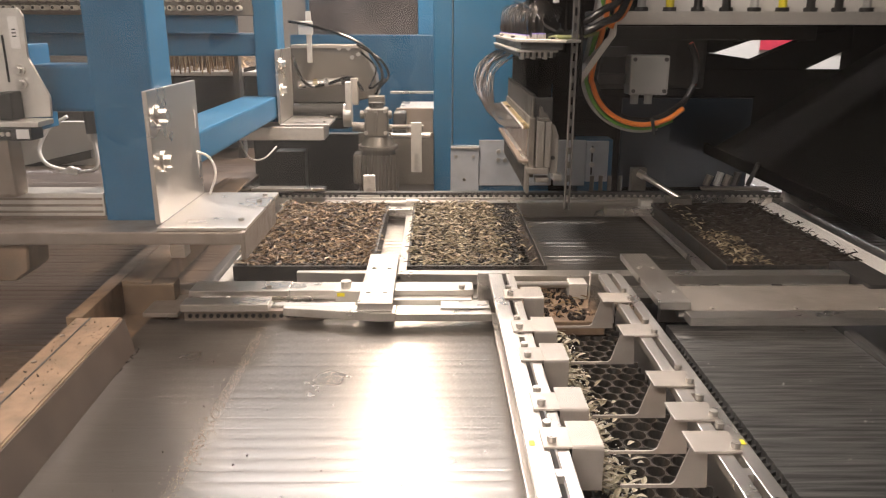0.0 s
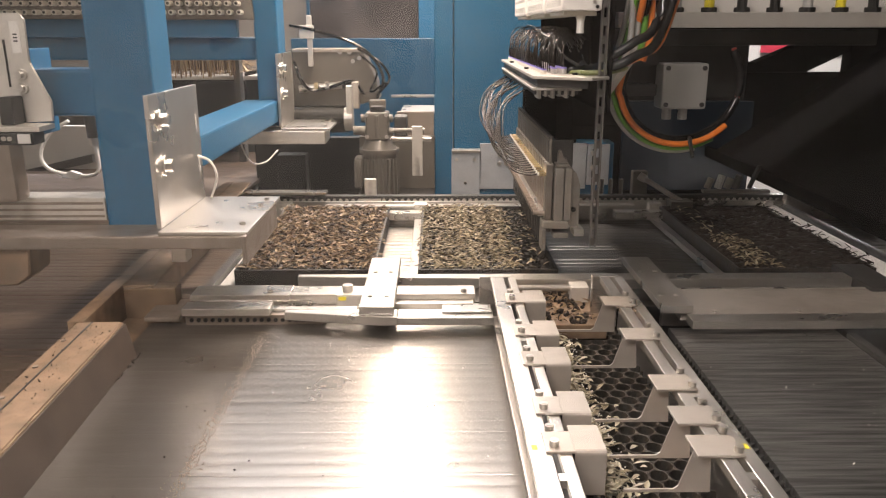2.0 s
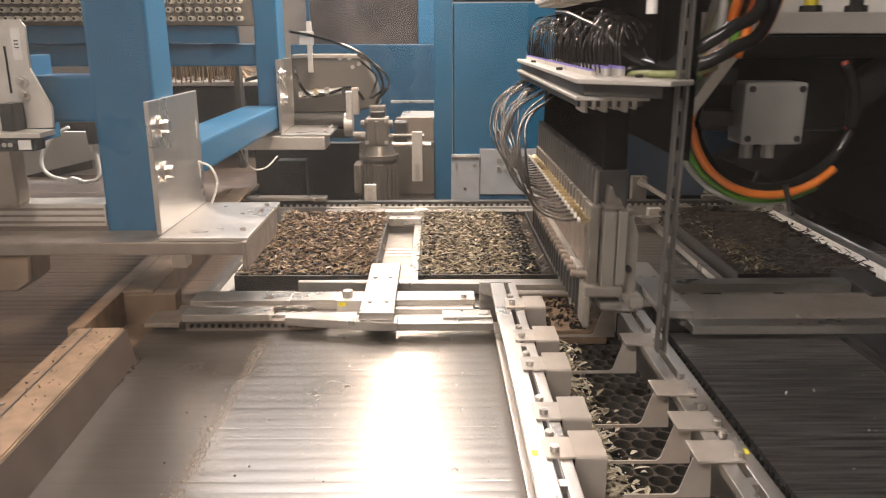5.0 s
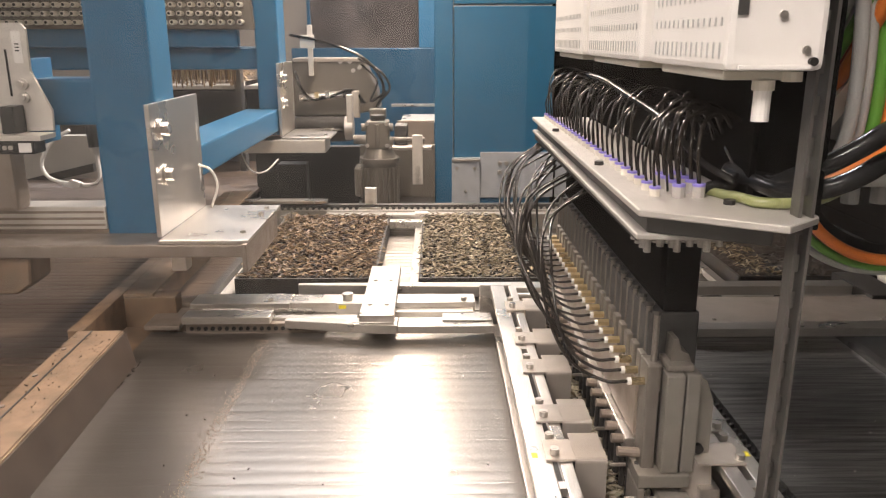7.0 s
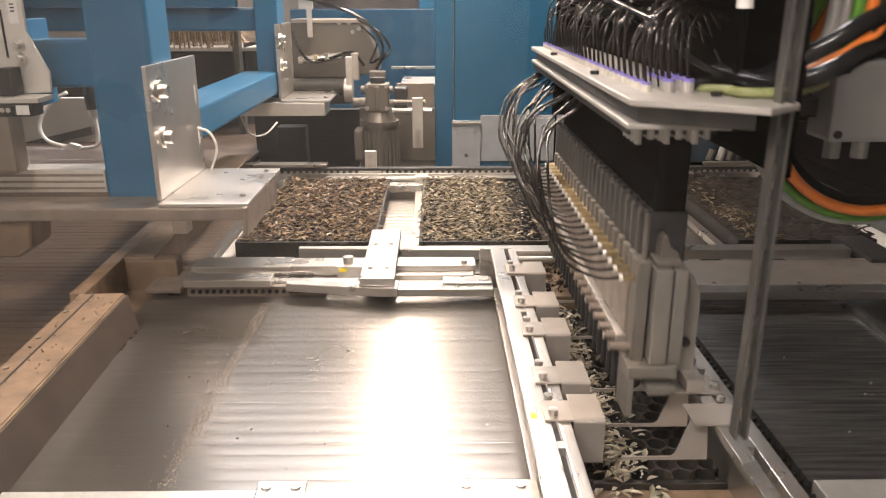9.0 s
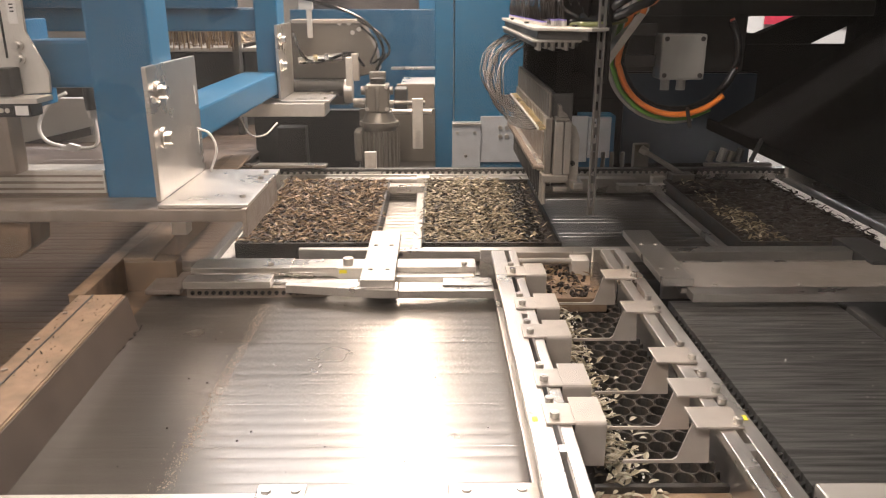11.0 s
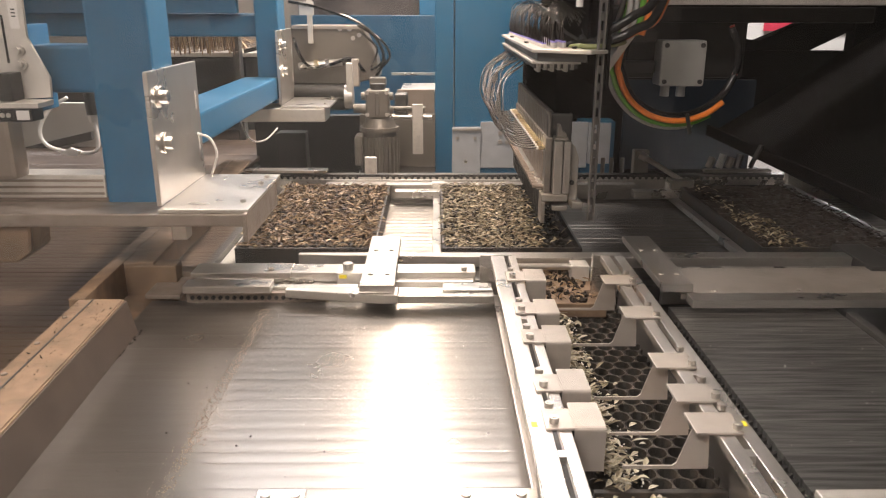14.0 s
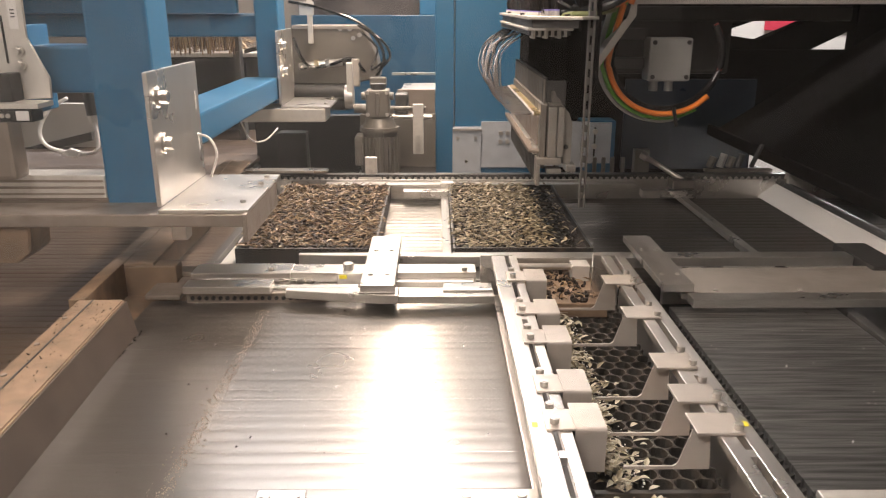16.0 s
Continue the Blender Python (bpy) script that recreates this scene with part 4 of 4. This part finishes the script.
part("face_plate", box(.204, .211, .70, 1.27, 1.063, 1.125, .002), BROWNAL, head)
part("lower_rail", box(.196, .212, .70, 1.27, 1.045, 1.062, .002), STEEL_Y, head)
part("black_web", box(.225, .258, .70, 1.28, 1.20, 1.285, .002), HOODM, head)
N = 22
hose_rng = random.Random(7)
for i in range(N):
    y = .682 + i * .0265
    f = part("fitting", rod((.206, y, 1.135), (.193, y, 1.135), .0044, 6), BRASS, head, "brass push fitting")
    part("collar", rod((.193, y, 1.135), (.1895, y, 1.135), .0038, 10), WHITE, f)
    part("pin", rod((.214, y, 1.15), (.214, y, 1.205), .0032, 8), GREY, head)
    part("pin_cap", rod((.214, y, 1.205), (.214, y, 1.209), .0048, 8), DGREY, head)
    part("socket", box(.206, .221, y - .008, y + .008, 1.126, 1.156, .002), GREY, head)
    part("peg", rod((.208, y, 1.056), (.184, y, 1.058), .0050, 10), BROWNAL, head)
    part("needle", rod((.205, y, 1.045), (.205, y, .985), .0035, 6), DGREY, head)
    k = i / (N - 1)
    s, o, q = min(1, max(.25, (1.30 - y) / .24)), hose_rng.uniform(-.020, .014), hose_rng.uniform(-.016, .018)
    part("hose", tube([(.190, y, 1.135), (.168, y + .006, 1.133), (.144 + o * .5, y + .035 * s, 1.144 + q * .3), (.132 + o, y + .085 * s + q, 1.180 + q), (.130 + o * 1.3, y + .135 * s + q, 1.222 + o), (.146 + o, y + .185 * s - q, 1.258 + q * .5), (.184 - q, y + .22 * s, 1.287)], .0018, 6, 5), HOSEM, head, smooth=True)
# stacked manifold plates
outline = [(.162, .583), (.256, .524), (.292, .555), (.292, .60), (.262, .66), (.262, 1.30), (.168, 1.31)]
part("top_plate", gear_plate(outline, "z", 1.324, 1.330), PLATEM, head, "grey manifold plate")
part("mid_plate", gear_plate([(.172, .592), (.254, .545), (.258, 1.30), (.176, 1.30)], "z", 1.309, 1.3235), DGREY, head)
part("low_plate", gear_plate([(.163, .588), (.250, .580), (.252, 1.31), (.169, 1.31)], "z", 1.3035, 1.3085), PLATEM, head)
part("base_plate", gear_plate([(.172, .625), (.252, .62), (.252, 1.30), (.172, 1.30)], "z", 1.293, 1.303), DGREY, head)
for j in range(6):
    for k in range(4):
        x, y = .178 + j * .0125, .608 + k * .014 + .006 * (j % 2)
        part("dowel", rod((x, y, 1.3035), (x, y, 1.288 + .003 * (j % 2)), .0032, 8), PLATEM, head)
for x, y in ((.176, .80), (.176, 1.1), (.24, .60)):
    part("plate_screw", rod((x, y, 1.330), (x, y, 1.334), .005, 8), BLACK, head)
for i in range(26):
    y = .635 + i * .0258
    s = part("sleeve", rod((.189, y, 1.330), (.189, y, 1.3365), .0046, 10), IVORY, head)
    part("ring", rod((.189, y, 1.3365), (.189, y, 1.3385), .0050, 10), VIOLET, s)
    for k, (x0, rr) in enumerate(((.189, .0023), (.200, .0020))):
        h, w = .010 * math.sin(i * 2.7 + 2 * k) - .006 * k, .010 * math.sin(i * 1.3 + 3 * k)
        part("hose", tube([(x0, y, 1.334), (x0 - .003, y - .002, 1.358), (x0 + .001 + w * .5, y + .004, 1.384 + h), (x0 + .014 + w, y + .014, 1.400 + h), (x0 + .034 + w, y + .028, 1.404 + h), (x0 + .056, y + .045, 1.398 + h), (.274, y + .06, 1.385 + h)], rr * .55, 6, 5), HOSEM, head, smooth=True)
for j, x in enumerate((.207, .224)):
    for i in range(4):
        y = .628 + i * .020
        s = part("sleeve", rod((x, y, 1.330), (x, y, 1.3395), .0055, 10), PLATEM, head)
        part("ring", rod((x, y, 1.3395), (x, y, 1.342), .0055, 10), VIOLET, s)
        part("hose", tube([(x, y, 1.340), (x - .003, y, 1.368), (x + .008, y + .02, 1.392 + .006 * i), (x + .03, y + .03, 1.398), (x + .046, y + .04, 1.390 - .008 * i)], .0019, 6, 5), HOSEM, head, smooth=True)
part("hose", tube([(.196, .98, 1.415), (.20, .90, 1.412), (.206, .80, 1.40), (.215, .70, 1.385), (.228, .65, 1.36), (.25, .62, 1.345)], .0030, 8, 6), RUBBER, head, smooth=True)
part("back_plate", box(.27, .276, .64, 1.30, 1.30, 1.56, .002), HOODM, head)
part("hose", tube([(.2825, .66, 1.3395), (.286, .625, 1.343), (.289, .60, 1.352), (.296, .58, 1.362), (.312, .572, 1.372), (.338, .57, 1.389), (.37, .58, 1.411), (.40, .60, 1.50)], .0080, 10, 6), RUBBER, head, "thick black hose", smooth=True)
part("hose", tube([(.268, .68, 1.345), (.278, .64, 1.341), (.284, .61, 1.340), (.295, .585, 1.344), (.314, .575, 1.350), (.342, .575, 1.365), (.38, .59, 1.388), (.42, .62, 1.49)], .0080, 10, 6), RUBBER, head, smooth=True)
part("hose", tube([(.274, .70, 1.362), (.272, .665, 1.345), (.256, .642, 1.338), (.240, .640, 1.338), (.232, .645, 1.331)], .0045, 10, 6), RUBBER, head, smooth=True)
part("hose", tube([(.238, .645, 1.331), (.250, .605, 1.3345), (.257, .585, 1.3345), (.281, .580, 1.335), (.305, .585, 1.337), (.331, .60, 1.342)], .0045, 10, 6), OLIVEC, head, smooth=True)
part("hose", tube([(.30, .61, 1.340), (.33, .605, 1.352), (.358, .605, 1.367), (.392, .615, 1.390), (.43, .64, 1.49)], .0085, 10, 6), ORANGE, head, smooth=True)
for x, y, m_ in ((.334, .62, GREYC), (.347, .63, GREYC), (.360, .632, GREEN), (.373, .635, ORANGE)):
    part("cable", tube([(x, y, 1.60), (x + .001, y, 1.515), (x + .005, y, 1.468), (x + .007, y, 1.424), (x + .005, y, 1.385), (x - .004, y, 1.352)], .0058, 10, 6), m_, head, smooth=True)


def controller(y0, y1, x1):
    c = part("controller", box(.200, x1, y0, y1, 1.438, 1.58, .005), WHITE, head, "white control unit with vents")
    part("foot_rail", box(.206, x1 - .012, y0 + .02, y1 - .02, 1.431, 1.438, .002), IVORY, c)
    n = max(3, int((y1 - y0) / .012) - 1)
    for i in range(n):
        y = y0 + .012 + i * (y1 - y0 - .02) / n
        for z in (1.446, 1.468, 1.486):
            part("vent", box(.1993, .2005, y, y + .0022, z, z + (.011 if z < 1.46 else .006)), GREYC, c)


controller(.53, .72, .268)
controller(.76, 1.02, .268)
controller(1.06, 1.30, .268)
for x, z in ((.254, 1.452), (.262, 1.49), (.236, 1.475)):
    part("screw", screw((x, .53, z), "y", .003, .002), STEEL, head)
part("vent_slot", box(.205, .212, .5285, .5305, 1.475, 1.50), DGREY, head)
part("plug", rod((.236, .55, 1.424), (.236, .55, 1.402), .0062, 14), WHITE, head)
part("plug_collar", rod((.236, .55, 1.431), (.236, .55, 1.424), .0078, 16), IVORY, head)
part("front_ledge", box(.208, .258, .5265, .5298, 1.439, 1.4425, .001), WHITE, head)
part("black_cap", rod((.259, .5298, 1.4445), (.259, .526, 1.4445), .003, 10), BLACK, head)
part("plug", rod((.256, .55, 1.437), (.256, .55, 1.430), .007, 12), IVORY, head)

# ---- fittings on the feed side ----
sens = thing("sensor_mount", "light grey sensor mounting plate with a small optical sensor", "sensor", (-.62, 1.2, 1.3))
part("plate", gear_plate([(-.70, 1.484), (-.624, 1.484), (-.617, 1.474), (-.62, 1.413), (-.593, 1.353), (-.595, 1.322), (-.70, 1.318)], "y", 1.2, 1.206), ALU, sens)
part("shelf", box(-.672, -.592, 1.15, 1.2, 1.312, 1.320, .001), ALU, sens)
part("black_block", box(-.656, -.635, 1.165, 1.199, 1.3205, 1.362, .002), BLACK, sens)
sb = part("sensor", box(-.656, -.603, 1.15, 1.185, 1.292, 1.3115, .002), BLACK, sens, "black optical sensor with two lenses")
for x in (-.647, -.638):
    part("lens", rod((x, 1.150, 1.302), (x, 1.148, 1.302), .0035, 12), STEEL, sb)
part("sticker", box(-.626, -.607, 1.1492, 1.1500, 1.295, 1.309), WHITE, sb)
part("label_strip", box(-.640, -.626, 1.1990, 1.1998, 1.425, 1.472), WHITE, sens, "white paper label")
for k in range(3):
    part("label_bar", box(-.636, -.630, 1.1984, 1.1989, 1.442 + k * .005, 1.444 + k * .005), DGREY, sens)
part("slot", box(-.653, -.650, 1.1985, 1.1999, 1.375, 1.445), BLACK, sens)
for z in (1.393, 1.373):
    b_ = part("bolt", rod((-.632, 1.1999, z), (-.632, 1.195, z), .0085, 16), STEEL, sens)
    part("head", rod((-.632, 1.195, z), (-.632, 1.189, z), .005, 6), STEEL, b_)
part("arm", box(-.72, -.66, 1.206, 1.25, 1.30, 1.46, .003), ALU, sens)
part("lower_arm", box(-.75, -.672, 1.206, 1.25, 1.19, 1.298, .008), BROWNAL, sens)
lead = thing("sensor_lead", "white cable hanging in a loop from a black plug", "cable", (-.66, 1.45, 1.19))
part("plug", rod((-.650, 1.45, 1.325), (-.647, 1.45, 1.262), .010, 12), BLACK, lead)
part("nut", rod((-.647, 1.45, 1.262), (-.646, 1.45, 1.247), .009, 8), STEEL, lead)
part("wire", tube([(-.645, 1.45, 1.25), (-.643, 1.45, 1.21), (-.652, 1.445, 1.192), (-.69, 1.44, 1.192), (-.735, 1.44, 1.205), (-.745, 1.44, 1.235), (-.72, 1.44, 1.275), (-.685, 1.44, 1.295)], .0035, 8), WHITE, lead, smooth=True)
part("tie", prism([(-.71, 1.190), (-.678, 1.186), (-.672, 1.196), (-.69, 1.202)], "y", 1.43, 1.44), WHITE, lead)
for pts, name, mat in (([(-.437, 1.40, 1.235), (-.415, 1.40, 1.225), (-.405, 1.40, 1.195), (-.418, 1.395, 1.155)], "white_wire", WHITE),
                       ([(-.54, 2.1, 1.17), (-.50, 2.05, 1.115), (-.46, 2.05, 1.112), (-.43, 2.08, 1.14)], "white_wire", WHITE),
                       ([(-.86, 2.33, 1.40), (-.855, 2.40, 1.30), (-.835, 2.45, 1.10), (-.83, 2.46, .965)], "white_wire", WHITE),
                       ([(-.74, 1.45, 1.37), (-.70, 1.42, 1.375), (-.655, 1.40, 1.352), (-.60, 1.36, 1.322)], "grey_wire", GREYC)):
    solid(name, tube(pts, .0023, 8), mat, "thin cable hanging on the machine frame", "cable", pts[0], smooth=True)
solid("tan_lug", gear_plate([(-.75, 1.121), (-.652, 1.121), (-.657, 1.075), (-.68, 1.058), (-.75, 1.058)], "y", 1.18, 1.25, .003), TANMETAL, "dusty tan lug under the profile beam", "lug", (-.7, 1.2, 1.1))

noz = thing("nozzle_plate", "grey plate with rows of brass nozzles on the blue frame", "nozzle plate", (-.8, 2.24, 1.48))
part("plate", gear_plate([(-1.35, 1.487), (-.507, 1.484), (-.525, 1.72), (-1.35, 1.72)], "y", 2.235, 2.25, .002), GREY, noz)
one = None
for j in range(4):
    for i in range(29):
        x, z = -.540 - i * .0268 - .006 * (j % 2), 1.504 + j * .0235
        if one is None:
            one, o0 = part("nozzle", rod((x, 2.235, z), (x, 2.205, z), .0072, 10), IVORY, noz), (x, z)
            bore = part("bore", rod((x, 2.2055, z), (x, 2.2040, z), .0042, 8), BLACK, one)
        else:
            ob = new("nozzle", one.data)
            ob.parent, ob.location = noz, (x - o0[0], 0, z - o0[1])
            o2 = new("bore", bore.data)
            o2.parent = ob
part("carrier_bar", box(-1.35, -.56, 2.25, 2.28, 1.437, 1.487, .003), BLUE, noz)

# things of the hall seen between the frame's beams
shelf = thing("plant_rack", "beige rack with a blacked-in hollow behind the machine", "rack", (-1.1, 3.2, 0))
part("back", box(-2.2, -.535, 3.45, 3.48, 0, 2.1, .003), BEIGE, shelf)
part("shelf", box(-2.2, -.62, 3.0, 3.45, 1.27, 1.285, .002), ALU, shelf)
# solid black box paints in the shade of the open bay
part("dark_hollow", box(-1.12, -.74, 3.05, 3.44, 1.05, 1.265, .003), BLACK, shelf)
part("upright", box(-.76, -.735, 2.95, 3.0, .9, 1.40, .002), DGREY, shelf)
part("board", box(-1.75, -1.22, 2.80, 2.82, .93, 1.12, .003), WALLM, shelf, "pale blotched board")
part("dark_bar", prism([(-1.53, .955), (-1.53, .93), (-1.25, .99), (-1.25, 1.02)], "y", 2.77, 2.79), DGREY, shelf)
part("brace", prism([(-.72, 1.30), (-.62, 1.325), (-.62, 1.31), (-.72, 1.285)], "y", 2.96, 2.98), DGREY, shelf)
me = leaf_field(-1.15, -.72, 2.95, 3.3, 1.287, 500, 61, (.03, .08), .05)
me.materials.append(LEAF_TAN)
tagged(new("dry_plants", me), "dry brown plants lying on the rack's shelf", "plants", kind="stuff")
part("strut", box(-1.0, -.985, 2.9, 2.92, .9, 1.30, .001), GREYC, shelf)
rng_f = random.Random(77)
bm = bmesh.new()
for i in range(70):
    x, d = -1.03 + i * .0042, rng_f.uniform(.03, .062)
    rod((x, 2.9 + rng_f.uniform(-.02, .02), 1.36), (x + rng_f.uniform(-.004, .004), 2.9, 1.345 - d), .0016, 5, bm, r2=.0026)
part("plug_row", bm, LEAF_TAN, shelf, "row of thin brown plugs hanging close together")
part("plug_bar", box(-1.06, -.72, 2.885, 2.915, 1.355, 1.372, .002), DGREY, shelf)
cyl = thing("air_cylinder", "small steel air cylinder on a block behind the trays", "air cylinder", (.58, 2.08, 1.0))
part("block", box(.558, .60, 2.10, 2.13, .99, 1.075, .003), GREY, cyl)
part("rod", rod((.58, 2.10, 1.06), (.675, 2.03, 1.005), .007), STEEL, cyl)
part("nut", rod((.575, 2.10, 1.063), (.59, 2.09, 1.055), .012, 6), STEEL, cyl)
part("foot", box(.64, .70, 2.0, 2.05, .985, 1.01, .002), GREY, cyl)
for x in (.45, .475, .50, .53):
    part("pin", rod((x, 2.12, .98), (x, 2.12, 1.05), .006, 8), GREY, cyl)
val = thing("valve_block", "small valves and fittings on the chain guide", "valves", (.85, 2.1, 1.0))
part("bar", box(.76, .95, 2.10, 2.12, 1.012, 1.02, .001), GREY, val)
for k, x in enumerate((.78, .81, .835, .86)):
    part("valve", rod((x, 2.13, 1.02), (x + .01, 2.13, 1.05 + .008 * (k % 2)), .011, 8), (GREY, GREYC, GREY, DGREY)[k], val)
part("lever", rod((.90, 2.13, 1.02), (.925, 2.13, 1.085), .007, 8), BLACK, val)


# ---- what moves ----
def motions():
    """Carriage and head travel; trays and carriers step along."""
    # seconds, head's near end y, head's block top z
    rows = [(0, 1.716, 1.246), (.5, 1.586, 1.213), (1, 1.586, 1.206), (1.5, 1.497, 1.244), (2, 1.449, 1.195), (2.5, 1.449, 1.220), (3, 1.298, 1.243), (3.5, 1.291, 1.186), (4, 1.291, 1.229), (4.2, 1.285, 1.236),
            (5.4, .80, 1.20), (6.0, .662, 1.140), (6.3, .66, 1.133), (6.5, .66, 1.136), (7, .66, 1.144), (7.5, .66, 1.149), (8, .66, 1.156), (8.5, .66, 1.165), (8.7, .66, 1.172), (9.2, .80, 1.21), (10.3, 1.46, 1.235),
            (10.8, 1.479, 1.246), (11, 1.479, 1.227), (11.5, 1.485, 1.213), (12, 1.534, 1.254), (12.5, 1.532, 1.208), (13, 1.543, 1.233), (13.5, 1.484, 1.239), (14, 1.477, 1.200), (14.5, 1.484, 1.252), (15, 1.428, 1.212), (15.5, 1.433, 1.227), (16, 1.574, 1.254)]
    walk(head, [(t, pose(.24 + .012 * min(1, max(0, (y - .66) / .6)), y, 1.1 + z - HZ)) for t, y, z in rows])
    walk(carr, [(t, pose(.4 + .012 * min(1, max(0, (y - .66) / .6)), CY + y - HY, 1.3)) for t, y, z in rows])
    # seconds, carrier's step along the cross conveyor
    steps = [(0, -.020), (1, -.020), (1.5, 0), (4.2, 0), (6.3, .001), (8.7, .001), (10.8, .006), (11.5, .006), (12, .013), (12.5, .025), (13, .025), (13.5, .048), (14.5, .048), (15, .069), (16, .069)]
    for ob in (car_a, car_b, tray_b):
        x, y, z = ob.location
        walk(ob, [(t, pose(x + d, y, z)) for t, d in steps])
    x, y, z = tray_c.location
    out = [(15, .069, 0), (15.2, .10, .02), (15.4, .14, .034), (15.6, .20, .036), (15.7, .27, .036), (15.8, .36, .036), (15.9, .50, .03), (16, .68, .03)]
    walk(tray_c, [(t, pose(x + d, y, z)) for t, d in steps if t < 15] + [(t, pose(x + d, y, z + u)) for t, d, u in out])


motions()
